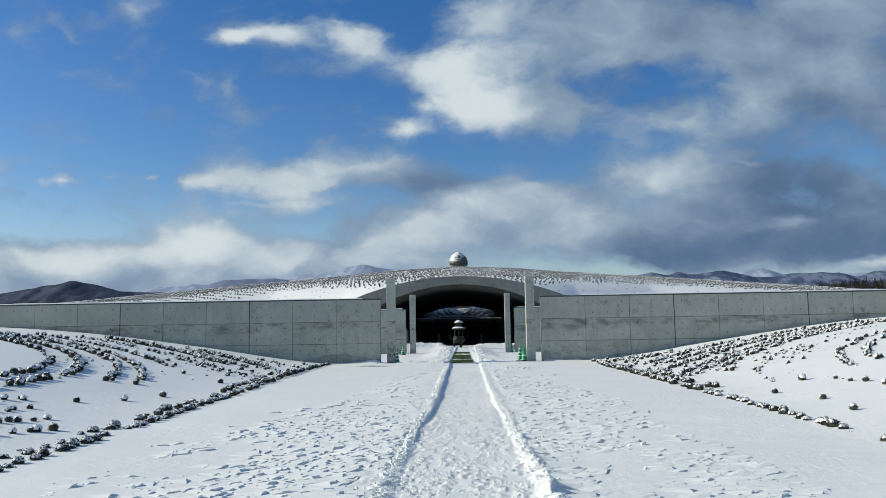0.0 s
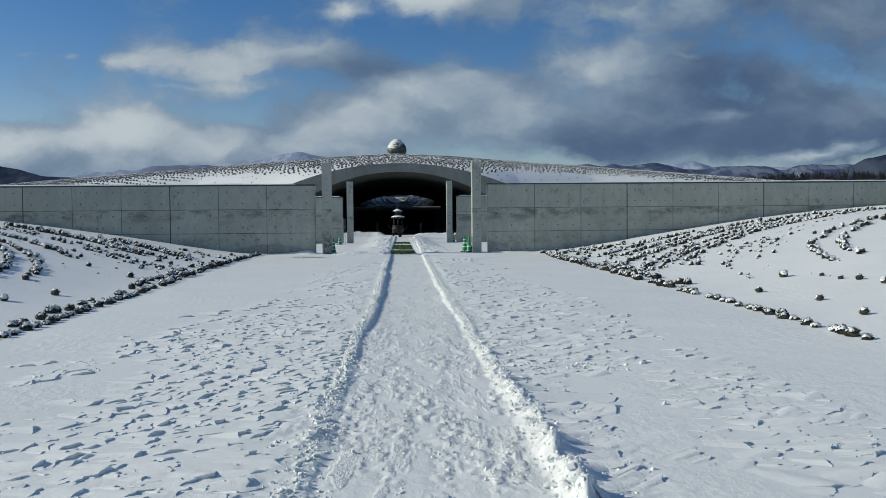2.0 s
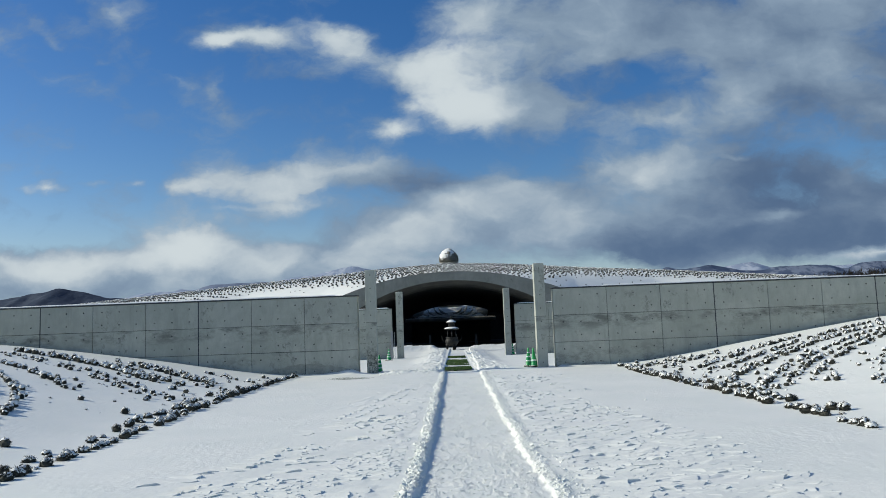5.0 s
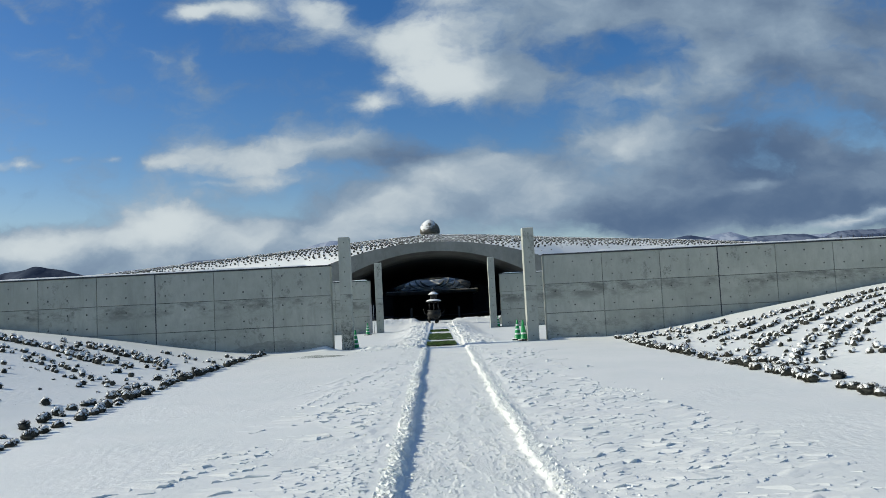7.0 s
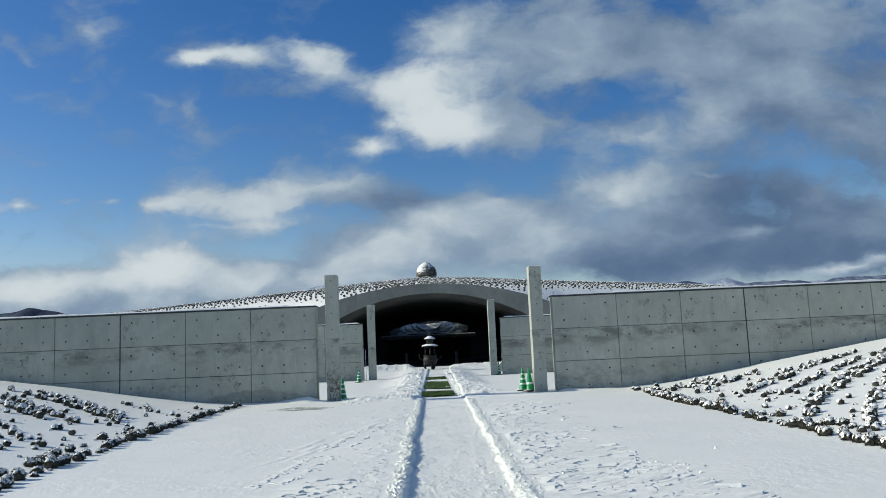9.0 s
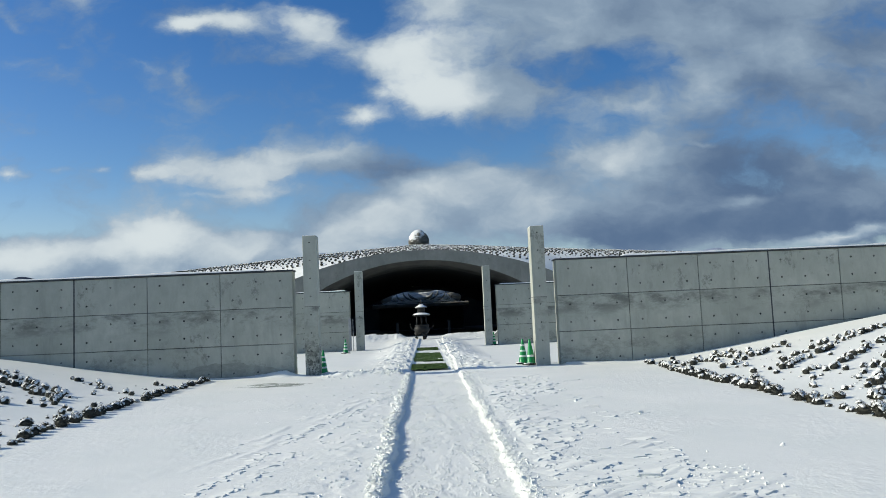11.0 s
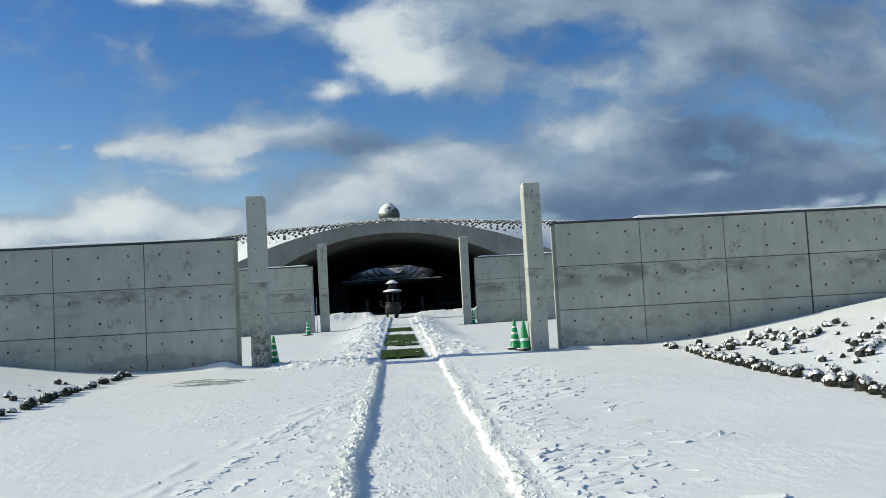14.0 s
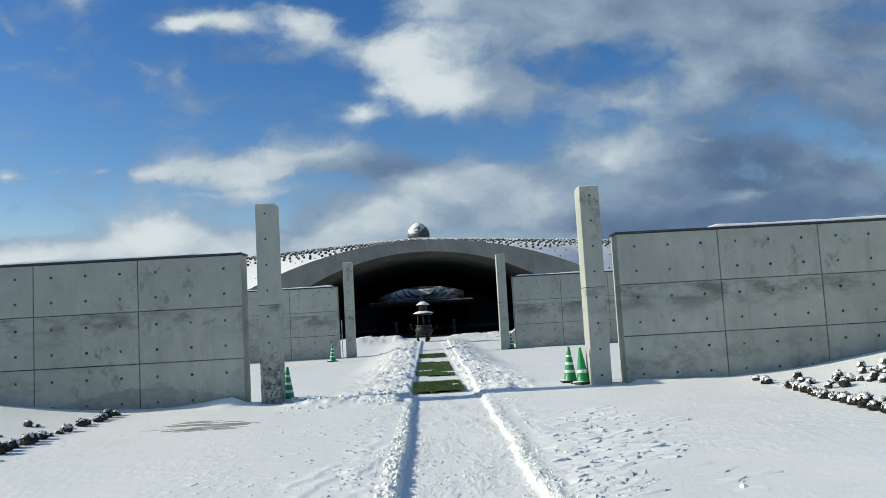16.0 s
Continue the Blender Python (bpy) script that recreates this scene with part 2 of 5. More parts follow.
# ---- materials ----
class Shader:
    """A short way to write a node material."""

    def __init__(self, name, rough=0.6, metal=0.0, spec=0.5):
        self.mat = bpy.data.materials.new(name)
        self.mat.use_nodes = True
        self.nt = self.mat.node_tree
        self.bsdf = self.nt.nodes["Principled BSDF"]
        self.bsdf.inputs["Roughness"].default_value = rough
        self.bsdf.inputs["Metallic"].default_value = metal
        self.bsdf.inputs["Specular IOR Level"].default_value = spec
        self.co = self.nt.nodes.new("ShaderNodeTexCoord").outputs["Object"]
        self.normal = None

    def link(self, a, b):
        self.nt.links.new(a, b)

    def world_co(self):
        self.co = self.nt.nodes.new("ShaderNodeNewGeometry").outputs["Position"]

    def noise(self, scale, detail=4, rough=0.55, stretch=(1, 1, 1), shift=0.0, twist=0.0):
        m = self.nt.nodes.new("ShaderNodeMapping")
        m.inputs["Scale"].default_value, m.inputs["Location"].default_value = stretch, (shift, shift, shift)
        self.link(self.co, m.inputs[0])
        n = self.nt.nodes.new("ShaderNodeTexNoise")
        for k, v in (("Scale", scale), ("Detail", detail), ("Roughness", rough), ("Distortion", twist)):
            n.inputs[k].default_value = v
        self.link(m.outputs[0], n.inputs["Vector"])
        return n.outputs["Fac"]

    def ramp(self, v, lo, hi, a=0.0, b=1.0):
        n = self.nt.nodes.new("ShaderNodeMapRange")
        n.interpolation_type = "SMOOTHSTEP"
        for k, x in (("From Min", lo), ("From Max", hi), ("To Min", a), ("To Max", b)):
            n.inputs[k].default_value = x
        self.link(v, n.inputs["Value"])
        return n.outputs["Result"]

    def op(self, kind, a, b):
        n = self.nt.nodes.new("ShaderNodeMath")
        n.operation = kind
        for k, v in enumerate((a, b)):
            if isinstance(v, (int, float)):
                n.inputs[k].default_value = v
            else:
                self.link(v, n.inputs[k])
        return n.outputs[0]

    def mix(self, fac, a, b):
        n = self.nt.nodes.new("ShaderNodeMix")
        n.data_type = "RGBA"
        for i in n.inputs:
            v = {"Factor": fac, "A": a, "B": b}.get(i.name)
            if v is None or (i.name != "Factor" and i.type != "RGBA") or not i.enabled:
                continue
            if isinstance(v, tuple):
                i.default_value = (*v, 1)
            elif isinstance(v, float):
                i.default_value = v
            else:
                self.link(v, i)
        return [o for o in n.outputs if o.type == "RGBA"][0]

    def random(self):
        return self.nt.nodes.new("ShaderNodeObjectInfo").outputs["Random"]

    def island(self):
        return self.nt.nodes.new("ShaderNodeNewGeometry").outputs["Random Per Island"]

    def bump(self, v, strength, distance):
        n = self.nt.nodes.new("ShaderNodeBump")
        n.inputs["Strength"].default_value, n.inputs["Distance"].default_value = strength, distance
        self.link(v, n.inputs["Height"])
        if self.normal is not None:
            self.link(self.normal, n.inputs["Normal"])
        self.normal = n.outputs[0]
        self.link(self.normal, self.bsdf.inputs["Normal"])
        return self

    def done(self, colour, rough=None):
        if isinstance(colour, tuple):
            self.bsdf.inputs["Base Color"].default_value = (*colour, 1)
        else:
            self.link(colour, self.bsdf.inputs["Base Color"])
        if rough is not None:
            self.link(rough, self.bsdf.inputs["Roughness"])
        return self.mat


def snow_material():
    s = Shader("snow", 0.55, 0, 0.3)
    s.world_co()
    sep = s.nt.nodes.new("ShaderNodeSeparateXYZ")
    s.link(s.co, sep.inputs[0])
    x, y = sep.outputs["X"], sep.outputs["Y"]
    both = lambda a, b: s.op("MULTIPLY", a, b)
    tone = s.noise(0.8, 3)
    col = s.mix(s.ramp(tone, 0.35, 0.65), (0.805, 0.830, 0.785), (0.84, 0.855, 0.81))
    # fine wind ripples
    s.bump(both(s.noise(7.0, 5, 0.6, (1.3, 1.0, 1), 7.7), s.ramp(s.noise(0.5, 3), 0.40, 0.62, 0.25, 1.0)), 0.40, 0.035)
    # grit trodden into the lane
    lane = both(both(s.ramp(x, -0.62, -0.45), s.ramp(x, 0.85, 0.72)), s.ramp(y, 26, 24))
    patch = both(s.ramp(s.noise(2.6, 3, 0.6, (1.6, 0.5, 1), 3.3), 0.48, 0.58, 0.06, 1.0), s.ramp(y, -10, -22, 0.75, 1.0))
    s.bump(both(both(s.noise(52, 3, 0.7), patch), lane), 1.0, 0.013)
    s.bump(s.noise(9, 4, 0.6), 0.14, 0.02)
    s.bump(s.noise(75, 4, 0.7), 0.28, 0.006)
    return s.done(col)


def fresh_snow_material():
    s = Shader("snow_on_things", 0.6, 0, 0.3)
    s.bump(s.noise(30, 4, 0.6), 0.3, 0.01)
    return s.done(s.mix(s.noise(6, 2), (0.82, 0.845, 0.815), (0.865, 0.875, 0.845)))


def concrete_material(name, dark, light, stain, weather=0.46):
    s = Shader(name, 0.72, 0, 0.35)
    s.world_co()
    base = s.mix(s.ramp(s.noise(0.7, 5, 0.6), 0.3, 0.7), dark, light)
    per = s.ramp(s.random(), 0, 1, 0.0, 0.30)
    base = s.mix(per, base, tuple(0.82 * c for c in dark))
    # rain streaks, and smears of dirt under the upper joint
    sep = s.nt.nodes.new("ShaderNodeSeparateXYZ")
    s.link(s.co, sep.inputs[0])
    z = sep.outputs["Z"]
    band = s.op("MULTIPLY", s.ramp(z, 1.05, 1.66), s.ramp(z, 1.80, 1.76))
    smear = s.op("MULTIPLY", band, s.ramp(s.noise(1.1, 6, 0.7, (1, 1, 2.2), 4.0), 0.42, 0.66))
    streak = s.op("MULTIPLY", s.ramp(s.noise(2.4, 5, 0.65, (1, 1, 0.18)), 0.52, 0.75), 0.30)
    foot = s.op("MULTIPLY", s.ramp(s.noise(1.3, 6, 0.75, (1, 1, 1.6), 9.0), 0.47, 0.66), s.ramp(z, 1.2, 0.3))
    dirt = s.op("MAXIMUM", s.op("MAXIMUM", s.op("MULTIPLY", smear, 0.80), streak), s.op("MULTIPLY", foot, 0.56 if weather < 1 else 1.3))
    blotch = s.op("MULTIPLY", s.ramp(s.noise(3.4, 9, 0.78, (1, 1, 0.7), 2.0), 0.52, 0.64), s.ramp(s.noise(0.55, 2, 0.5, (1, 1, 1), 6.0), 0.42, 0.62))
    dirt = s.op("MAXIMUM", dirt, s.op("MULTIPLY", blotch, weather))
    if weather > 1:
        grime = s.op("MULTIPLY", s.ramp(s.noise(13, 7, 0.75, (1, 1, 0.8), 11.0), 0.46, 0.56), s.ramp(s.op("ADD", z, s.op("MULTIPLY", s.noise(2.2, 3), 1.0)), 1.75, 1.15))
        dirt = s.op("MAXIMUM", dirt, s.op("MULTIPLY", grime, 0.85))
    # a damp tide mark low on the west wall
    away = s.op("ABSOLUTE", s.op("ADD", sep.outputs["X"], 5.0), 0.0)
    reach = s.op("ADD", s.ramp(away, 0.0, 2.4, 0.36, 0.04), s.op("MULTIPLY", s.op("SUBTRACT", s.noise(3.0, 4), 0.5), 0.16))
    damp = s.op("MULTIPLY", s.op("LESS_THAN", s.op("SUBTRACT", z, 0.12), reach), s.op("LESS_THAN", sep.outputs["Y"], 2.0))
    damp = s.op("MULTIPLY", damp, s.op("LESS_THAN", sep.outputs["X"], -3.2))
    dirt = s.op("MAXIMUM", dirt, s.op("MULTIPLY", damp, s.ramp(s.noise(4.0, 6, 0.7, (1, 1, 1.4), 8.0), 0.35, 0.65, 0.20, 0.52)))
    base = s.mix(dirt, base, stain)
    grain = s.ramp(s.noise(5.0, 6, 0.7, (1, 1, 0.5), 3.0), 0.30, 0.70, 0.0, 0.40)
    base = s.mix(grain, base, tuple(0.72 * c for c in dark))
    speck = s.ramp(s.noise(38, 3, 0.7), 0.66, 0.78)
    base = s.mix(s.op("MULTIPLY", speck, 0.35), base, stain)
    s.bump(s.noise(22, 5, 0.6), 0.18, 0.01)
    return s.done(base, s.ramp(dirt, 0, 1, 0.70, 0.85))


def plain_material(name, a, b, scale=8.0, rough=0.6, metal=0.0, bump=0.2, spec=0.4):
    s = Shader(name, rough, metal, spec)
    n = s.noise(scale, 5, 0.6)
    if bump:
        s.bump(s.noise(scale * 3, 4, 0.6), bump, 0.01)
    return s.done(s.mix(s.ramp(n, 0.3, 0.7), a, b))


def leaf_material(name, a, b, c):
    s = Shader(name, 0.75, 0, 0.2)
    col = s.mix(s.island(), a, b)
    col = s.mix(s.op("MULTIPLY", s.ramp(s.random(), 0.4, 1.0), 0.6), col, c)
    return s.done(col)


def ridge_material(name, low, high, snow, amount):
    s = Shader(name, 0.9, 0, 0.1)
    s.world_co()
    sep = s.nt.nodes.new("ShaderNodeSeparateXYZ")
    s.link(s.co, sep.inputs[0])
    # the slope colours passed in already hold the haze of distance
    hazed_wood = s.mix(s.ramp(s.noise(0.012, 5, 0.6), 0.35, 0.65), low, high)
    lie = s.op("ADD", s.ramp(s.noise(0.012, 6, 0.65, (1.6, 1, 0.5), 5.0), 0.46, 0.60), 0.0)
    return s.done(s.mix(s.op("MULTIPLY", lie, amount), hazed_wood, snow))


SNOW, CAPSNOW = snow_material(), fresh_snow_material()
CONCRETE = concrete_material("concrete", (0.385, 0.406, 0.350), (0.490, 0.508, 0.442), (0.080, 0.085, 0.074), 0.62)
WEATHERED = concrete_material("weathered_concrete", (0.385, 0.406, 0.350), (0.490, 0.508, 0.442), (0.05, 0.055, 0.05), 1.5)
JOINT = plain_material("joint_shadow_gap", (0.02, 0.021, 0.02), (0.26, 0.265, 0.25), 1.6, 0.9)
VAULT = concrete_material("vault_concrete", (0.220, 0.230, 0.207), (0.310, 0.319, 0.290), (0.09, 0.095, 0.085))
# near-black colour paints the gloom of the interior onto ordinary concrete
TUNNEL_SHADE = plain_material("shaded_tunnel_concrete", (0.028, 0.029, 0.030), (0.046, 0.047, 0.049), 0.6, 0.8)
# vault concrete darkened in colour for the shade under the arch
SOFFIT_SHADE = plain_material("shaded_soffit_concrete", (0.060, 0.062, 0.058), (0.115, 0.118, 0.110), 0.7, 0.8)
COPING = plain_material("coping_metal", (0.05, 0.055, 0.06), (0.08, 0.085, 0.09), 4, 0.45, 0.6, 0.05)
BRONZE = plain_material("aged_bronze", (0.007, 0.0075, 0.007), (0.016, 0.016, 0.0145), 12, 0.6, 0.2)
STONE = plain_material("statue_stone", (0.20, 0.20, 0.17), (0.30, 0.29, 0.25), 1.5, 0.85)
TURF = plain_material("artificial_turf", (0.042, 0.088, 0.020), (0.080, 0.145, 0.036), 25, 0.8)
PAVING = plain_material("wet_paving", (0.20, 0.225, 0.19), (0.38, 0.41, 0.36), 7, 0.7)
GREEN = plain_material("green_plastic", (0.006, 0.23, 0.065), (0.010, 0.29, 0.085), 6, 0.4, 0, 0.03)
WHITE = plain_material("white_reflective_tape", (0.62, 0.70, 0.66), (0.70, 0.78, 0.74), 20, 0.45, 0, 0.03)
# rubber of the cone bases; its black also paints the shade in tie holes
RUBBER_AND_HOLE_SHADE = plain_material("black_rubber_and_hole_shade", (0.02, 0.02, 0.02), (0.035, 0.035, 0.035), 10, 0.75)
LEAF = leaf_material("lavender_leaf", (0.020, 0.023, 0.019), (0.074, 0.076, 0.063), (0.102, 0.094, 0.068))
TWIG = plain_material("woody_twig", (0.035, 0.028, 0.018), (0.07, 0.055, 0.035), 30, 0.85)
STEEL = plain_material("galvanised_steel", (0.28, 0.30, 0.31), (0.36, 0.38, 0.39), 10, 0.45, 0.7, 0.05)


# ---- mesh helpers ----
def mesh_object(name, verts, faces, mat, parent=None, smooth=False):
    me = bpy.data.meshes.new(name)
    me.from_pydata([tuple(v) for v in verts], [], faces)
    me.materials.append(mat)
    if smooth:
        me.polygons.foreach_set("use_smooth", [True] * len(me.polygons))
    me.update()
    ob = new(name, me)
    ob.parent = parent
    return ob


def part(name, bm, mat, parent=None, label="", smooth=False):
    me = bpy.data.meshes.new(name)
    bm.normal_update()
    bm.to_mesh(me)
    bm.free()
    me.materials.append(mat)
    if smooth:
        me.polygons.foreach_set("use_smooth", [True] * len(me.polygons))
    ob = new(name, me)
    ob.parent = parent
    return tagged(ob, label) if label else ob


def box(bm, x0, x1, y0, y1, z0, z1, bevel=0.0):
    r = bmesh.ops.create_cube(bm, size=1, matrix=Matrix.LocRotScale(((x0 + x1) / 2, (y0 + y1) / 2, (z0 + z1) / 2), None, (x1 - x0, y1 - y0, z1 - z0)))
    if bevel:
        edges = list({e for v in r["verts"] for e in v.link_edges})
        bmesh.ops.bevel(bm, geom=edges, offset=bevel, segments=2, profile=0.5, affect="EDGES")
    return bm


def lathe(bm, profile, seg=24, centre=(0, 0, 0), squash=(1, 1)):
    """Turns rows of (radius, height) round the upright axis at centre."""
    rings = []
    for r, z in profile:
        rings.append([bm.verts.new((centre[0] + r * squash[0] * math.cos(2 * math.pi * k / seg), centre[1] + r * squash[1] * math.sin(2 * math.pi * k / seg), centre[2] + z)) for k in range(seg)])
    for a, b in zip(rings, rings[1:]):
        for k in range(seg):
            bm.faces.new((a[k], a[(k + 1) % seg], b[(k + 1) % seg], b[k]))
    bm.faces.new(rings[0][::-1]), bm.faces.new(rings[-1])
    return bm


def tube(bm, points, radius, seg=8):
    rings = []
    for k, p in enumerate(points):
        p = Vector(p)
        d = (Vector(points[min(k + 1, len(points) - 1)]) - Vector(points[max(k - 1, 0)])).normalized()
        q = d.to_track_quat("Z", "Y")
        r = radius[k] if isinstance(radius, (list, tuple)) else radius
        rings.append([bm.verts.new(p + q @ Vector((r * math.cos(2 * math.pi * j / seg), r * math.sin(2 * math.pi * j / seg), 0))) for j in range(seg)])
    for a, b in zip(rings, rings[1:]):
        for j in range(seg):
            bm.faces.new((a[j], a[(j + 1) % seg], b[(j + 1) % seg], b[j]))
    bm.faces.new(rings[0][::-1]), bm.faces.new(rings[-1])
    return bm


# ---- noise on arrays ----
def lattice(ix, iy, seed):
    h = (ix.astype(np.int64) * 374761393 + iy.astype(np.int64) * 668265263 + seed * 974711) & 0x7FFFFFFF
    h = ((h ^ (h >> 13)) * 1274126177) & 0x7FFFFFFF
    return ((h ^ (h >> 16)) & 0xFFFFFF) / float(0xFFFFFF)


def vnoise(x, y, seed=0):
    ix, iy = np.floor(x), np.floor(y)
    fx, fy = x - ix, y - iy
    fx, fy = fx * fx * fx * (fx * (6 * fx - 15) + 10), fy * fy * fy * (fy * (6 * fy - 15) + 10)
    a, b = lattice(ix, iy, seed), lattice(ix + 1, iy, seed)
    c, d = lattice(ix, iy + 1, seed), lattice(ix + 1, iy + 1, seed)
    return (a + (b - a) * fx) * (1 - fy) + (c + (d - c) * fx) * fy


def fbm(x, y, octaves=4, seed=0):
    total, amp, norm = 0, 1.0, 0.0
    for k in range(octaves):
        total = total + amp * vnoise(x * 2**k + 17.3 * k, y * 2**k - 9.1 * k, seed + k)
        norm, amp = norm + amp, amp * 0.5
    return total / norm


def step(a, b, v):
    t = np.clip((v - a) / (b - a), 0, 1)
    return t * t * (3 - 2 * t)


# ---- the lie of the land ----
WALL_T = 0.45          # thickness of walls and pillars
AXIS = -0.009          # drift of the avenue's axis per metre ahead


def base_height(x, y):
    a = np.abs(x)
    g = 0.10 + 0.0125 * np.clip(y, -45, 24)
    bank = 2.0 * (1 - np.exp(-(np.maximum(a - 5.0, 0) / 9.0) ** 1.5))
    return g + bank * step(1.5, -0.3, y) * step(-70, -45, y)


def clumps(x, y, size, seed, cut):
    """Snow lumps: steep little mounds of uneven size."""
    n = fbm(x / size, y / size, 3, seed)
    t = np.clip((n - cut) / (0.80 - cut), 0, 1)
    return t * (2 - t)


def narrow(y):
    """How much the lane narrows from the east on its way to the gate."""
    return 0.055 * step(-23, -12, y) + 0.03 * step(-20, -17, y) - 0.03 * step(-22, -29, y)


def lane_wobble(y):
    return 0.05 * (fbm(y / 1.3, y * 0 + 3, 3, 8) - 0.5)


def lip_in(y):
    """How far the lane's west lip stands in from its usual line."""
    return (0.055 + 0.035 * step(-10.2, -11.2, y) - 0.030 * np.exp(-((y + 9.4) / 0.5) ** 2)) * step(-21.5, -18, y) * step(1.0, -1.0, y)


def snow_height(x, y):
    z = base_height(x, y)
    z = z + 0.05 * (fbm(x / 3.1, y / 3.7, 3, 5) - 0.5)
    wob = lane_wobble(y)
    wob = wob + 0.07 * (fbm(y / 0.12, x / 0.4, 3, 9) - 0.5)
    near = step(3.0, -1.0, y)
    # trodden lane
    crumbly = 0.05 * (fbm(x / 0.07, y / 0.07, 3, 12) - 0.5)
    lane = step(-0.47, -0.43, x + wob - lip_in(y) + 0.6 * crumbly) * step(0.85, 0.80, x + wob + narrow(y) + 1.6 * crumbly) * step(25.5, 24.5, y)
    z = z - (0.016 + 0.042 * step(-24, -14, y)) * lane
    grit = fbm(x / 0.055, y / 0.065, 3, 21) - 0.5
    patch = step(0.46, 0.56, fbm(x / 0.13, y / 0.7, 3, 24))
    crumb = np.clip((grit - 0.02) / 0.12, 0, 1)
    z = z + lane * (0.30 + 0.70 * step(-17, -24, y)) * (0.012 * (fbm(x / 0.14, y / 0.7, 3, 22) - 0.5) + (0.06 + 0.94 * patch) * (0.013 * crumb - 0.007 * np.clip((-grit - 0.08) / 0.15, 0, 1)))
    # thrown-up ridges along it
    far_side = 0.90 - wob - narrow(y)
    spread = 0.038 + 0.047 * step(-19, -26, y)
    right = np.exp(-((x - far_side - 0.03) / spread) ** 2) * near * (0.26 + 1.34 * step(-19, -26, y)) * (0.35 + 1.1 * fbm(y / 0.30, y * 0 + 8, 3, 26))
    z = z + right * (0.004 + 0.050 * np.maximum(fbm(x / 0.10, y / 0.13, 3, 31) - 0.28, 0) + 0.022 * clumps(x, y, 0.07, 34, 0.45) + 0.045 * clumps(x, y, 0.16, 32, 0.42) * (0.4 + fbm(y / 0.5, y * 0 + 2, 2, 33)))
    left = np.exp(-((x + 0.53 + wob - lip_in(y)) / (0.022 + 0.026 * fbm(y / 0.25, y * 0 + 6, 2, 29))) ** 2) * near * (1 - 0.35 * step(-24, -18, y)) * (0.25 + 1.5 * fbm(y / 0.28, y * 0 + 4, 3, 27) ** 1.5)
    grow = 0.10 + 0.90 * step(-25, -15, y)
    z = z + left * grow * (0.002 + 0.060 * np.maximum(fbm(x / 0.06, y / 0.07, 3, 35) - 0.30, 0) + 0.030 * clumps(x, y, 0.10, 36, 0.46))
    # loose zone west of the lane where it was first dug
    loose = step(-0.95, -0.62, x) * step(-0.46, -0.56, x) * step(-20, -25, y) * step(0.38, 0.58, fbm(x / 0.4, y / 0.5, 2, 25))
    z = z + loose * (0.022 * clumps(x, y, 0.11, 37, 0.48) + 0.014 * (fbm(x / 0.09, y / 0.09, 3, 39) - 0.5))
    # crumbs beside the ridges
    crumbs = np.exp(-((x - 1.15) / 0.22) ** 2) + np.exp(-((x + 0.78) / 0.25) ** 2)
    z = z + near * crumbs * 0.03 * (fbm(x / 0.14, y / 0.14, 3, 38) - 0.4)
    # the court lies lower to either side of the lane
    z = z - 0.17 * step(0.9, 2.3, np.abs(x - AXIS * y)) * step(3.0, 10.0, y) * step(27.5, 24.0, y)
    # rubble thrown aside beyond the gate
    court = step(-0.8, 0.6, y) * step(25.5, 23, y)
    ax = x - AXIS * y
    band = step(-2.0, -1.1, ax) * step(-0.42, -0.60, ax) + step(0.55, 0.75, ax) * step(2.2, 1.3, ax)
    z = z + court * band * (0.10 * fbm(x / 0.4, y / 0.5, 5, 41) - 0.035 + 0.045 * clumps(x, y, 0.22, 43, 0.50))
    # long wind-cut edges slanting towards the lane
    for k, off in enumerate((0.0, 0.24, 0.42)):
        d = x + 2.30 - 0.25 * (y + 11.0) - off + 0.22 * (fbm(y / 0.5 + 7 * k, y * 0 + k, 3, 70) - 0.5)
        cut = step(-0.16, 0.0, d) * step(0.035, 0.0, d) * step(0.40, 0.52, fbm(y / 0.45, y * 0 + 9 * k, 2, 72))
        z = z + 0.010 * cut * step(-12.5, -11.0, y) * step(-3.5, -6.5, y)
    # heap across the mouth of the vault
    heap = np.exp(-((y - 27.0 + 1.2 * fbm(x / 2, y / 9, 2, 81)) / 1.1) ** 2) * step(-0.75, -1.6, ax) + 0.6 * np.exp(-((y - 27.5) / 1.2) ** 2) * step(0.75, 1.6, ax)
    z = z + heap * (0.10 + 0.30 * fbm(x / 1.0, y / 1.0, 5, 82) + 0.07 * clumps(x, y, 0.35, 83, 0.45))
    # low berm across the gateway, west of the lane
    berm = np.exp(-((y + 0.45 + 0.5 * (fbm(x / 0.8, y * 0, 2, 75) - 0.5)) / 0.42) ** 2) * step(-2.75, -2.0, x) * step(-0.55, -0.75, x)
    z = z + berm * (0.035 + 0.07 * fbm(x / 0.35, y / 0.3, 4, 76) + 0.03 * clumps(x, y, 0.16, 77, 0.48))
    # drift at the foot of the walls
    foot = np.exp(-((y + 0.05) / 0.28) ** 2) * step(3.3, 3.5, np.abs(x))
    z = z + 0.13 * np.exp(-(((x + 3.50) / 0.36) ** 2 + ((y + 0.16) / 0.17) ** 2)) * (0.6 + 0.8 * fbm(x / 0.3, y / 0.3, 3, 86))
    z = z + foot * 0.10 * fbm(x / 0.8, y, 3, 85) * step(6.5, 4.5, np.abs(x))
    return z


